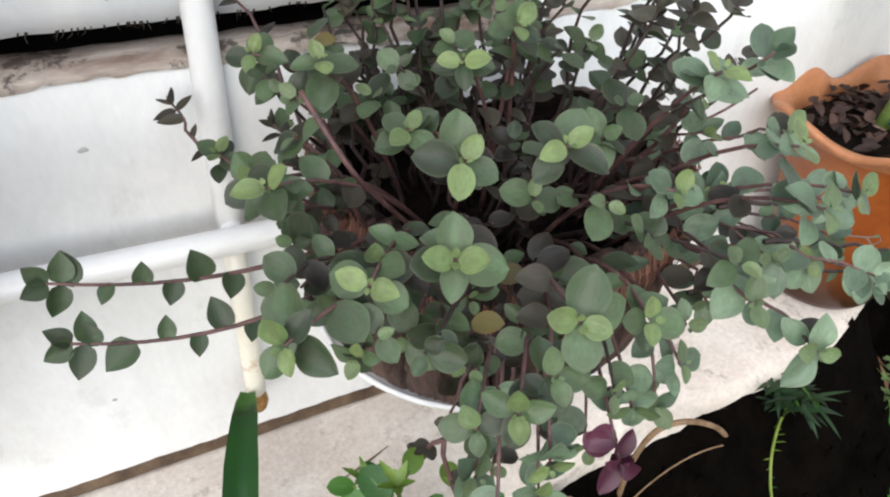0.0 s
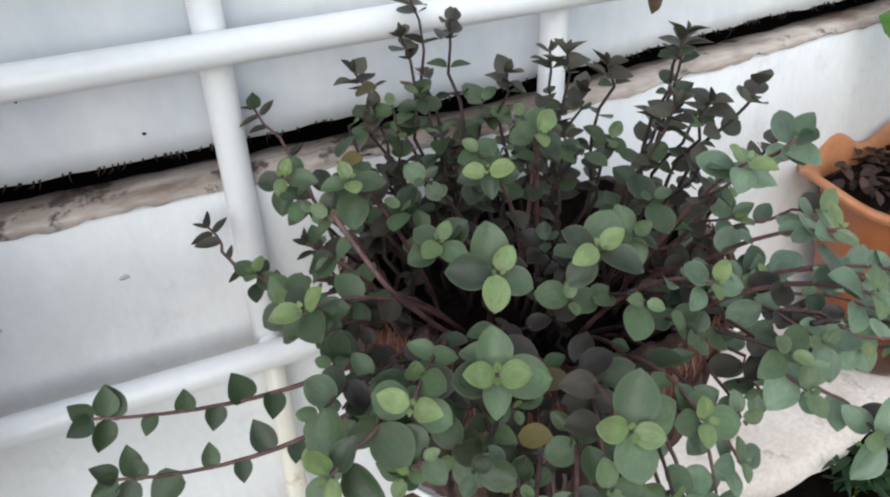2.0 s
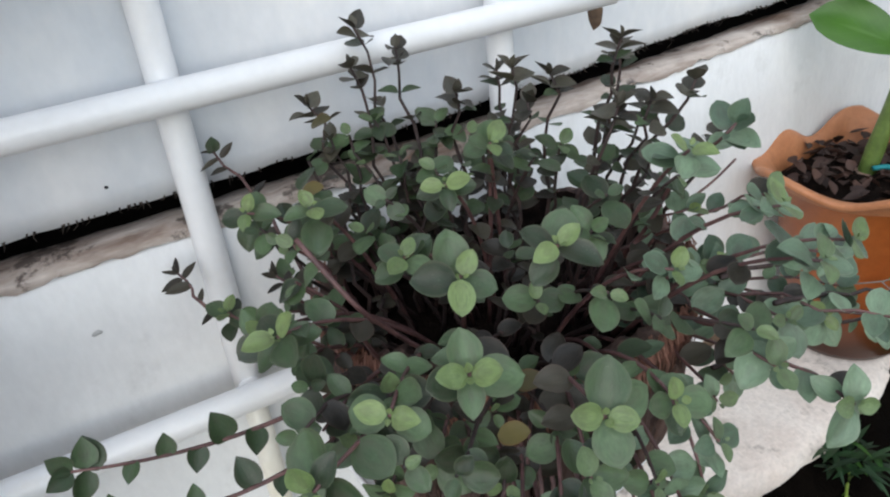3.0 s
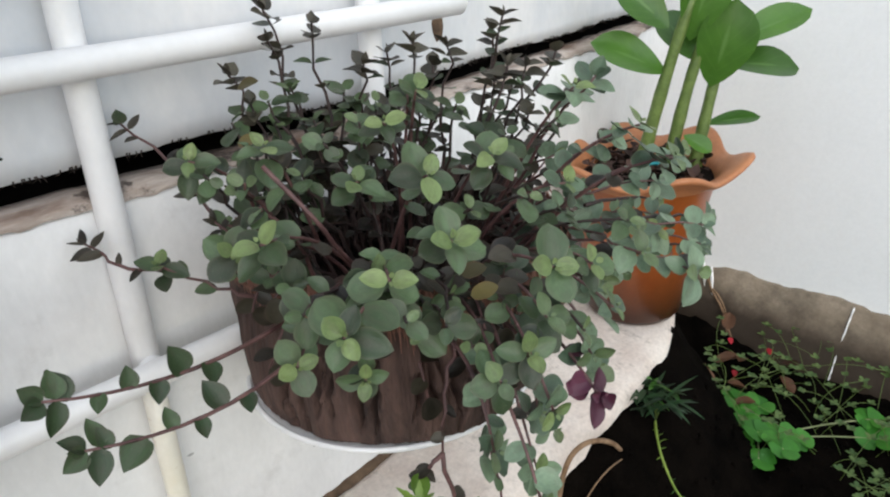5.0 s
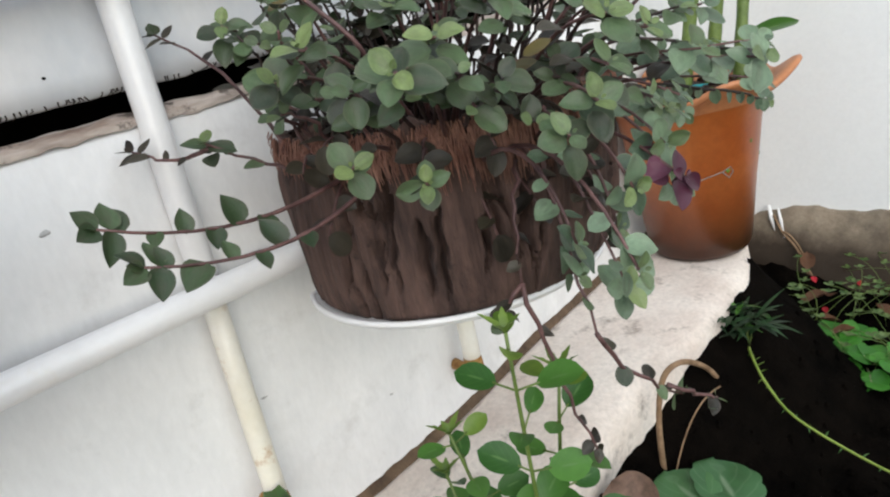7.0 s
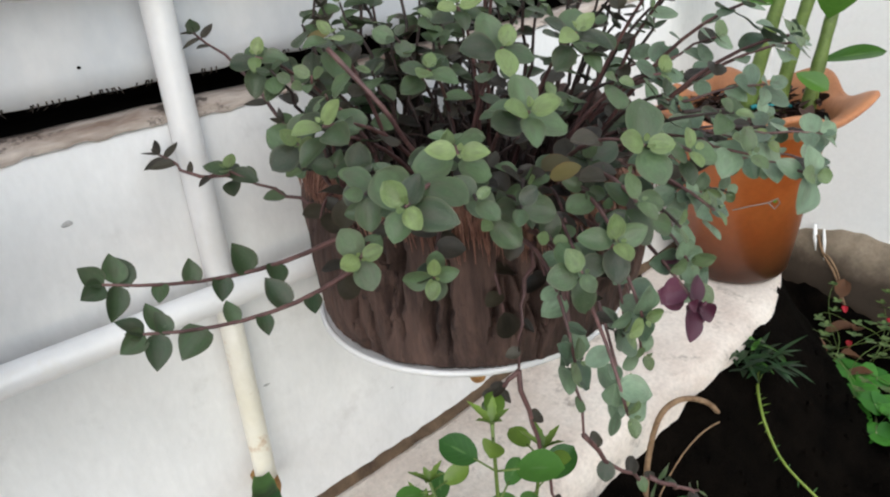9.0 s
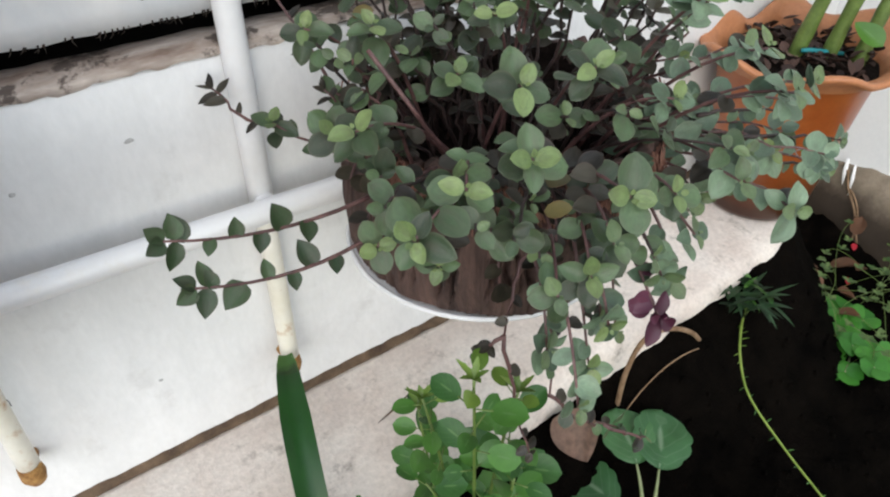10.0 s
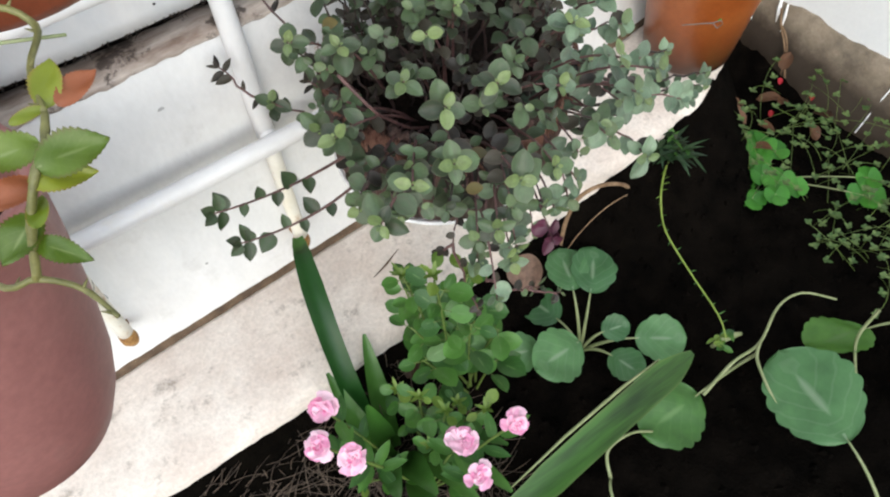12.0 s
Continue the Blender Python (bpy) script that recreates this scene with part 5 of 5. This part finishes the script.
def oval_shrub(name, label, base, tips, size, mat, young, seed, low=0.35, count=7):
    """Stems with pairs of blunt oval leaves on short stalks and a tuft of young growth on top."""
    r = random.Random(seed)
    ob = tagged(empty(name, base), label, "plant")
    b0 = Vector(base)
    for t in tips:
        t = Vector(t)
        path = bezier((r.uniform(-.01, .01), r.uniform(-.01, .01), 0), (t - b0) * 0.5 + Vector((r.uniform(-.02, .02), r.uniform(-.02, .02), 0.04)), t - b0, 10)
        stem = part("stem", make_mesh("stem", *tube(path, [0.0026 - 0.0014 * i / 10 for i in range(11)], 6), M_STEM_GREEN), ob)
        turn = r.uniform(0, 6)
        for k in range(count):
            q = low + (0.97 - low) * k / (count - 1)
            i = min(9, int(q * 10))
            p = path[i].lerp(path[i + 1], q * 10 - i)
            for side_k in (0, 1):
                az = turn + k * 1.75 + side_k * 3.14 + r.uniform(-.4, .4)
                rise = r.uniform(0.05, 0.6)
                d = Vector((math.cos(az), math.sin(az), rise)).normalized()
                stalk = r.uniform(0.004, 0.014)
                s = size * r.uniform(.7, 1.15) * (0.75 if k == count - 1 else 1)
                v, f, u = leaf_grid(s, s * r.uniform(.62, .78), r.uniform(0.05, 0.2), r.uniform(-0.2, 0.0), 0.15, 0.54, 8, 4)
                up = Vector((r.uniform(-.35, .35), -0.45 + r.uniform(-.35, .35), 0.85))
                part("leaf", make_mesh("leaf", v, f, young if k > count - 2 and r.random() < 0.6 else mat, True, u), ob, frame_at(p + d * stalk, d, up))
                part("leaf_stalk", make_mesh("leaf_stalk", *tube([p, p + d * (stalk + 0.003)], 0.0008, 4), M_STEM_GREEN), stem)
        if young is not mat:
            for k in range(5):
                az = turn + k * 1.3
                d = Vector((math.cos(az), math.sin(az), 1.1)).normalized()
                v, f, u = leaf_grid(r.uniform(0.012, 0.024), 0.006, 0.2, -0.1, 0.8, 0.45, 8, 2, teeth=1, tooth=0.12)
                part("leaf", make_mesh("leaf", v, f, young, True, u), ob, frame_at(t - b0, d))
    return ob


L_NEW = leaf_material("new_growth", (0.10, 0.18, 0.025), (0.18, 0.27, 0.05), 0.4)
oval_shrub("seedling", "leafy green seedling with blunt oval leaves and yellow-green tips", (0.085, -0.285, -0.262),
           [(0.055, -0.315, 0.225), (0.050, -0.240, 0.125), (0.108, -0.305, 0.165), (0.063, -0.205, 0.065)], 0.030, L_BED, L_NEW, 5, 0.38, 8)
oval_shrub("seedling", "spreading green seedling with blunt oval leaves", (0.11, -0.30, -0.262),
           [(0.040, -0.260, 0.02), (0.130, -0.270, 0.04), (0.155, -0.310, -0.04), (0.100, -0.320, 0.06), (0.035, -0.290, -0.03), (0.14, -0.33, -0.09)], 0.048, L_BED, L_BED, 6, 0.5, 4)
oval_shrub("seedling", "low green seedling with small oval leaves beside the flowers", (0.00, -0.36, -0.262),
           [(-0.014, -0.29, -0.07), (0.004, -0.325, -0.05), (0.025, -0.36, -0.06), (0.05, -0.35, -0.09), (-0.02, -0.385, -0.07), (0.03, -0.41, -0.09), (0.08, -0.38, -0.10), (-0.12, -0.36, -0.12)], 0.030, L_BED, L_NEW, 9, 0.5, 4)

flowers = tagged(empty("flowering_plant", (-0.04, -0.39, -0.262)), "bed plant with frilled double pink flowers", "flower")
FB = Vector(flowers.location)
FR = random.Random(31)
for _p in ((-0.119, -0.288, 0.02), (-0.146, -0.329, 0.02), (-0.118, -0.366, 0.02), (0.008, -0.429, 0.02), (0.002, -0.472, 0.0), (0.076, -0.450, 0.02)):
    _p = Vector(_p)
    part("stem", make_mesh("stem", *tube(bezier((0, 0, 0), (_p - FB) * 0.5 + Vector((0, 0, 0.04)), _p - FB, 8), 0.0018, 6), M_STEM_GREEN), flowers)
    _fc = Vector((FR.uniform(-.3, .3), -0.45 + FR.uniform(-.3, .3), 0.8)).normalized()
    _a = _fc.cross(Vector((1, 0, 0.2))).normalized()
    _b = _fc.cross(_a)
    bloom = part("bloom", make_mesh("bloom", *moved(lathe([(0.001, 0.004), (0.003, 0.002), (0.0035, -0.003), (0.0015, -0.008)], 12), frame_at(_p - FB, _a, _fc)), L_PETAL), flowers)
    _grow = 0.80 if _p.x > -0.02 and _p.y < -0.44 else 0.95
    for _ring, (_n, _l, _tilt, _pm) in enumerate(((6, 0.0235, -0.1, L_PETAL), (5, 0.019, 0.25, L_PETAL), (4, 0.013, 0.7, L_PETAL), (3, 0.009, 0.5, L_PETAL_DEEP))):
        _l *= _grow
        for _k in range(_n):
            _t = 2 * math.pi * _k / _n + _ring * 0.7 + FR.uniform(-.35, .35)
            _d = _a * math.cos(_t) + _b * math.sin(_t)
            _lean = _tilt + FR.uniform(-.3, .4)
            _v, _f, _u = leaf_grid(_l * FR.uniform(.7, 1.15), _l * FR.uniform(0.75, 1.15), FR.uniform(-.15, .25), FR.uniform(-.35, .25), 0.0, 0.74, 12, 8, wave=FR.uniform(0.05, 0.11), teeth=1, tooth=0.05)
            part("petal", make_mesh("petal", _v, _f, _pm, True, _u), bloom, frame_at(_p - FB, _d + _fc * _lean, _fc - _d * _lean))
    for _k in range(7):
        _az = FR.uniform(0, 6.28)
        _v, _f, _u = leaf_grid(0.04, 0.016, 0.1, -0.15, 0.7, 0.45, 6, 4)
        part("leaf", make_mesh("leaf", _v, _f, L_BED, True, _u), flowers, frame_at((_p - FB) * FR.uniform(.5, .9), (math.cos(_az), math.sin(_az), 0.3)))


def kale_leaf(thing, root_at, centre, size, tilt, mat=None):
    """A round wavy leaf with a pale stalk."""
    o = Vector(thing.location)
    root_at, centre = Vector(root_at), Vector(centre)
    ahead = centre - root_at
    ahead.z *= 0.2
    ahead.normalize()
    start = centre - ahead * size * 0.5
    part("stalk", make_mesh("stalk", *tube([p - o for p in bezier(root_at, root_at.lerp(start, 0.5) + Vector((0, 0, 0.03)), start + ahead * size * 0.10, 8)], [0.0034, 0.0032, 0.003, 0.0028, 0.0026, 0.0024, 0.002, 0.0016, 0.001], 7), M_STEM_PALE), thing)
    v, f, u = leaf_grid(size, size * 0.92, 0.06, -0.06, 0.05, 0.52, 36, 8, wave=0.03, lobes=6 if size > 0.1 else 4, lobe=0.045)
    part("leaf", make_mesh("leaf", v, f, mat or L_KALE, True, u), thing, frame_at(start - o, ahead, tilt))


kale = tagged(empty("kale_plant", (0.311, -0.347, -0.262)), "blue-green kale seedling with round leaves on pale stalks", "plant")
for _c, _s in (((0.390, -0.271, -0.155), 0.088), ((0.352, -0.245, -0.150), 0.082), ((0.253, -0.350, -0.19), 0.100), ((0.410, -0.425, -0.19), 0.085), ((0.362, -0.367, -0.19), 0.050), ((0.334, -0.426, -0.195), 0.065), ((0.205, -0.305, -0.20), 0.075), ((0.290, -0.260, -0.20), 0.075)):
    kale_leaf(kale, (0.311, -0.347, -0.255), _c, _s, (0, -0.35, 0.95))
kale2 = tagged(empty("kale_plant", (0.547, -0.529, -0.262)), "large blue-green kale leaves on long pale curved stalks", "plant")
kale_leaf(kale2, (0.495, -0.830, -0.25), (0.529, -0.635, -0.180), 0.165, (-0.15, -0.3, 0.95))
kale_leaf(kale2, (0.547, -0.529, -0.25), (0.343, -0.527, -0.215), 0.120, (0, -0.2, 0.95), L_BED)
kale_leaf(kale2, (0.80, -0.640, -0.25), (0.665, -0.590, -0.215), 0.115, (0.45, 0.35, 0.8), L_BED)
kale_leaf(kale2, (0.62, -0.78, -0.25), (0.72, -0.72, -0.200), 0.13, (0.1, -0.2, 0.9))
_o = Vector(kale2.location)
for _pts in (((0.400, -0.535, -0.20), (0.47, -0.525, -0.185), (0.528, -0.527, -0.18), (0.60, -0.500, -0.175), (0.655, -0.505, -0.178), (0.700, -0.545, -0.19)), ((0.528, -0.527, -0.18), (0.500, -0.545, -0.175), (0.478, -0.590, -0.178), (0.470, -0.630, -0.19)),
             ((0.740, -0.600, -0.19), (0.665, -0.612, -0.185), (0.620, -0.650, -0.195), (0.61, -0.68, -0.22)), ((0.20, -0.545, -0.23), (0.215, -0.515, -0.20), (0.26, -0.515, -0.195), (0.30, -0.53, -0.22)), ((0.17, -0.60, -0.24), (0.185, -0.56, -0.22), (0.20, -0.545, -0.23))):
    _fine = smooth_path(_pts)
    part("stalk", make_mesh("stalk", *tube([p - _o for p in _fine], [0.0030 - 0.0012 * i / len(_fine) for i in range(len(_fine))], 8), M_STEM_PALE), kale2)
_kn = random.Random(8)
part("node", make_mesh("node", *tube([(-0.062, 0.050, 0.036), (-0.045, 0.047, 0.050), (-0.030, 0.041, 0.057), (-0.016, 0.034, 0.060)], [0.003, 0.0062, 0.0056, 0.003], 9), M_STEM_PALE), kale2, label="pale knotted joint of the stalk")
for _ in range(16):
    _q = Vector((-0.040 + _kn.uniform(-.022, .022), 0.046 + _kn.uniform(-.010, .010), 0.050 + _kn.uniform(-.004, .008)))
    _v, _f, _u = leaf_grid(_kn.uniform(0.012, 0.026), _kn.uniform(0.006, 0.014), 0.2, _kn.uniform(-.3, .1), 0.4, 0.5, 6, 4)
    part("leaf", make_mesh("leaf", _v, _f, _kn.choice((L_BED, L_KALE, L_NEW)), True, _u), kale2, frame_at(_q, (_kn.uniform(-1, 1), _kn.uniform(-1, .6), _kn.uniform(-.1, .7))))

fern = tagged(empty("spiky_weed", (0.632, -0.190, soil_height(0.632, -0.190))), "dark green weed with narrow leaves and a trailing yellow-green runner", "plant")
_o = Vector(fern.location)
WR = random.Random(41)
for _ in range(52):
    _az, _el = WR.uniform(0, 6.28), WR.uniform(-0.1, 0.9)
    _d = Vector((math.cos(_az) * math.cos(_el), math.sin(_az) * math.cos(_el), math.sin(_el)))
    _v, _f, _u = leaf_grid(WR.uniform(0.022, 0.060), WR.uniform(0.005, 0.011), 0.15, WR.uniform(-0.45, -0.1), 0.9, 0.4, 6, 2)
    part("leaf", make_mesh("leaf", _v, _f, L_WEED_DARK if WR.random() < .85 else L_BED, True, _u), fern, frame_at(Vector((WR.uniform(-.025, .025), WR.uniform(-.025, .025), WR.uniform(0.0, 0.035))), _d))
_run = smooth_path([(0.626, -0.194, -0.118), (0.598, -0.214, -0.122), (0.568, -0.244, -0.135), (0.545, -0.287, -0.156), (0.533, -0.365, -0.178), (0.517, -0.450, -0.188), (0.500, -0.487, -0.196)], 4)
part("stem", make_mesh("stem", *tube([(0, 0, -0.02), (-0.003, -0.006, 0.01), _run[0] - _o], [0.004, 0.0035, 0.003], 7), M_STEM_GREEN), fern)
part("runner", make_mesh("runner", *tube([p - _o for p in _run], [0.0021 - 0.0008 * i / len(_run) for i in range(len(_run))], 7), M_RUNNER), fern)
for _i in range(1, len(_run) - 1):
    _v, _f, _u = leaf_grid(WR.uniform(0.005, 0.016), WR.uniform(0.0012, 0.0024), 0.1, -0.2, 0.9, 0.4, 4, 2)
    part("scale_leaf", make_mesh("scale_leaf", _v, _f, L_NEW if _i < 9 else L_BED, True, _u), fern, frame_at(_run[_i] - _o, (WR.choice((-1, 1)), WR.uniform(-.5, .2), WR.uniform(-.1, .3))))

clover = tagged(empty("clover_plant", (0.86, -0.27, -0.262)), "bright green weed with broad lobed leaves", "plant")
_o = Vector(clover.location)
for _c, _s in (((0.893, -0.218), 0.060), ((0.915, -0.245), 0.045), ((0.866, -0.236), 0.058), ((0.806, -0.256), 0.052), ((0.836, -0.276), 0.050), ((0.789, -0.300), 0.050), ((0.852, -0.306), 0.066), ((0.818, -0.325), 0.046), ((0.880, -0.330), 0.045), ((0.970, -0.423), 0.066), ((1.000, -0.400), 0.050)):
    _p = Vector((_c[0], _c[1], -0.236 + WR.uniform(-0.008, 0.014)))
    part("stalk", make_mesh("stalk", *tube([p - _o for p in bezier((0.86, -0.27, -0.265), _p.lerp(Vector((0.86, -0.27, -0.235)), .5), _p, 5)], 0.0014, 6), M_STEM_PALE), clover)
    for _k in range(4):
        _t = _k * 1.57 + _c[0] * 9 + WR.uniform(-.3, .3)
        _v, _f, _u = leaf_grid(_s * WR.uniform(0.50, 0.64), _s * WR.uniform(0.62, 0.75), WR.uniform(0.02, 0.12), WR.uniform(-.12, 0.02), 0.02, 0.64, 12, 4, lobes=3, lobe=0.05)
        part("leaflet", make_mesh("leaflet", _v, _f, L_CLOVER, True, _u), clover, frame_at(_p - _o, (math.cos(_t), math.sin(_t), WR.uniform(0.0, 0.25)), (0, -0.3, 0.95)))

L_WEED = leaf_material("pale_weed_leaf", (0.045, 0.095, 0.022), (0.12, 0.18, 0.055), 0.5)
weeds = empty("tangled_weed", (1.0, -0.34, -0.262))
tagged(weeds, "tangle of thin pale stems with tiny leaves and seed heads", "weed")
_pieces, _tips = [], []
for _ in range(95):
    _x, _y = WR.uniform(0.82, 1.10), WR.uniform(-0.60, -0.14)
    _l = WR.uniform(0.05, 0.13)
    _az = WR.uniform(0, 6.28)
    _b = Vector((_x, _y, soil_height(_x, _y))) - Vector(weeds.location)
    _t = _b + Vector((math.cos(_az) * _l, math.sin(_az) * _l, WR.uniform(0.02, 0.09)))
    _pieces.append(tube(bezier(_b, _b.lerp(_t, .5) + Vector((WR.uniform(-.03, .03), WR.uniform(-.03, .03), 0.03)), _t, 6), 0.00055, 4))
    _tips.append(_t)
    _tips.append(_b.lerp(_t, .6) + Vector((0, 0, 0.02)))
tagged(part("thin_runner", make_mesh("thin_runner", *join(*_pieces), M_STEM_GREEN), weeds), kind="stuff")
_pieces = []
for _t in _tips:
    for _k in range(4):
        _lv = leaf_grid(WR.uniform(0.006, 0.013), 0.007, 0.1, 0, 0.3, 0.55, 4, 2)
        _pieces.append(moved(_lv[:2], frame_at(_t, (math.cos(_k * 1.6 + _t.x * 50), math.sin(_k * 1.6 + _t.x * 50), 0.3))))
tagged(part("tiny_foliage", make_mesh("tiny_foliage", *join(*_pieces), L_WEED), weeds), kind="stuff")
for _x, _y in ((1.07, -0.20), (1.05, -0.13), (0.99, -0.17)):
    petal = part("fallen_petal", make_mesh("fallen_petal", *leaf_grid(0.016, 0.011, 0.3, 0.2, 0.2, 0.6, 6, 4)[:2], L_PETAL_RED))
    petal.matrix_basis = frame_at((_x, _y, soil_height(_x, _y) + 0.012), (0.7, 0.6, 0.2))
    tagged(petal, "small red petal fallen on the soil", "petal", "fallen petals")

# dry stems and dead leaves
arch = part("dead_stalk", make_mesh("dead_stalk", *tube(smooth_path([(0.376, -0.200, -0.165), (0.380, -0.198, -0.095), (0.398, -0.196, -0.048), (0.428, -0.195, -0.040), (0.470, -0.194, -0.058), (0.520, -0.193, -0.100), (0.560, -0.192, -0.160)], 4), 0.0036, 8), M_DRY))
tagged(arch, "arched dry brown stem in front of the kerb", "dead stalk", "dead stalks")
arch = part("dead_stalk", make_mesh("dead_stalk", *tube(bezier((0.365, -0.215, -0.175), (0.44, -0.205, -0.070), (0.57, -0.198, -0.145), 12), 0.0011, 6), M_DRY))
tagged(arch, "thin dry stalk lying over the soil", "dead stalk", "dead stalks")
dead = part("dead_leaf", make_mesh("dead_leaf", *leaf_grid(0.070, 0.060, 0.22, -0.22, 0.62, 0.40, 16, 8, wave=0.05)[:2], L_DEAD))
dead.matrix_basis = frame_at((0.280, -0.196, -0.103), (-0.08, -0.82, -0.48), (-0.40, -0.45, 0.80))
tagged(dead, "pale brown dead leaf hanging by the kerb", "leaf")
for _x, _y, _s in ((1.00, -0.12, 0.05), (1.04, -0.16, 0.04), (0.93, -0.13, 0.05), (0.90, -0.17, 0.06), (0.97, -0.20, 0.045), (1.06, -0.22, 0.05), (1.02, -0.27, 0.04), (0.88, -0.21, 0.04), (1.07, -0.11, 0.045), (0.10, -0.24, 0.05), (0.02, -0.25, 0.045)):
    dl = part("fallen_leaf", make_mesh("fallen_leaf", *leaf_grid(_s, _s * 0.6, 0.3, 0.2, 0.6, 0.45, 8, 4, wave=0.06)[:2], L_FALLEN))
    dl.matrix_basis = frame_at((_x, _y, soil_height(_x, _y) + 0.012), (WR.uniform(-1, 1), WR.uniform(-1, 1), 0.15))
    tagged(dl, "curled brown leaf fallen on the soil", "leaf", "fallen leaves")

# small marks of wear
def speck(name, label, category, p, s, mat, group=""):
    """A thin chip or spot on the face of a wall."""
    r = random.Random(int(p[0] * 9973 + p[2] * 131))
    n = 11
    ring = [(s[0] * math.cos(2 * math.pi * k / n) * r.uniform(.6, 1.2), s[1] * math.sin(2 * math.pi * k / n) * r.uniform(.6, 1.2)) for k in range(n)]
    verts = [(p[0] + a, p[1] - 0.0002, p[2] + b) for a, b in ring] + [(p[0] + a * .6, p[1] - 0.0012, p[2] + b * .6) for a, b in ring]
    faces = [(k, (k + 1) % n, n + (k + 1) % n, n + k) for k in range(n)] + [tuple(range(n, 2 * n))]
    ob = part(name, make_mesh(name, verts, faces, mat))
    return tagged(ob, label, category, group)


speck("rust_patch", "brown patch of flaked paint on the panel wall", "stain", (0.432, wall_front(0.432) + 0.0195, 0.462), (0.014, 0.020), M_JOINT)
SK = random.Random(77)
for _x, _z in ((-0.054, 0.429), (-0.13, 0.47), (-0.36, 0.45), (-0.22, 0.58), (0.08, 0.60), (0.33, 0.55), (-0.42, 0.62)):
    speck("paint_speck", "tiny dark speck on the panel wall", "speck", (_x, wall_front(_x) + 0.0195, _z), (SK.uniform(.001, .0022), SK.uniform(.001, .002)), M_DARK, "specks on the panel")
for _x, _z in ((-0.20, 0.30), (-0.10, 0.32), (-0.33, 0.12), (-0.15, 0.03), (0.02, 0.10), (0.16, 0.02), (-0.42, 0.29), (0.36, 0.20)):
    speck("scuff_mark", "faint grey scuff on the wall foot", "scuff", (_x, wall_front(_x), _z), (SK.uniform(.002, .007), SK.uniform(.001, .003)), M_SCUFF, "scuffs on the wall foot")
scratch = part("scratch", make_mesh("scratch", *tube([(0.058, -0.106, kerb_top(0.06) + 0.0006), (0.085, -0.099, kerb_top(0.085) + 0.001), (0.118, -0.086, kerb_top(0.118) + 0.0006)], [0.0004, 0.0016, 0.0003], 5), M_JOINT))
tagged(scratch, "dark scratch in the plaster of the kerb", "scratch")
drip = part("paint_drip", make_mesh("paint_drip", *join(
    tube([(1.121, -0.020, -0.100), (1.116, -0.026, -0.125), (1.113, -0.032, -0.150)], [0.003, 0.0045, 0.001], 7), tube([(1.121, -0.038, -0.105), (1.117, -0.044, -0.130), (1.114, -0.050, -0.165)], [0.002, 0.0035, 0.001], 7)), M_SIDE))
tagged(drip, "white paint runs down the cement plinth by the corner", "paint run", "paint runs")
drip = part("paint_drip", make_mesh("paint_drip", *tube(smooth_path([(1.121, -0.311, -0.098), (1.117, -0.308, -0.135), (1.1155, -0.304, -0.184), (1.111, -0.301, -0.240), (1.108, -0.300, -0.262)], 4), [0.0010 + 0.0011 * abs(math.sin(i * 1.7)) for i in range(17)], 6), M_SIDE))
tagged(drip, "thin broken run of white paint down the cement plinth", "paint run", "paint runs")
vine = part("dry_vine", make_mesh("dry_vine", *join(tube(smooth_path([(1.116, -0.030, -0.118), (1.113, -0.046, -0.150), (1.111, -0.060, -0.166), (1.108, -0.075, -0.182), (1.106, -0.092, -0.215), (1.102, -0.112, -0.250)], 3), 0.0026, 6),
                                                    tube(smooth_path([(1.113, -0.046, -0.150), (1.110, -0.064, -0.158), (1.107, -0.086, -0.190), (1.101, -0.100, -0.255)], 3), 0.0018, 6)), M_DRY))
tagged(vine, "dry thin vine clinging to the cement plinth", "vine")
rod = part("dark_twig", make_mesh("dark_twig", *tube(smooth_path([(0.50, 0.012, 0.222), (0.54, 0.010, 0.226), (0.58, 0.012, 0.236), (0.625, 0.020, 0.250)], 4), [0.0016] * 13, 6), M_STEM))
tagged(rod, "thin dark twig leaning on the wall behind the orange pot", "twig")
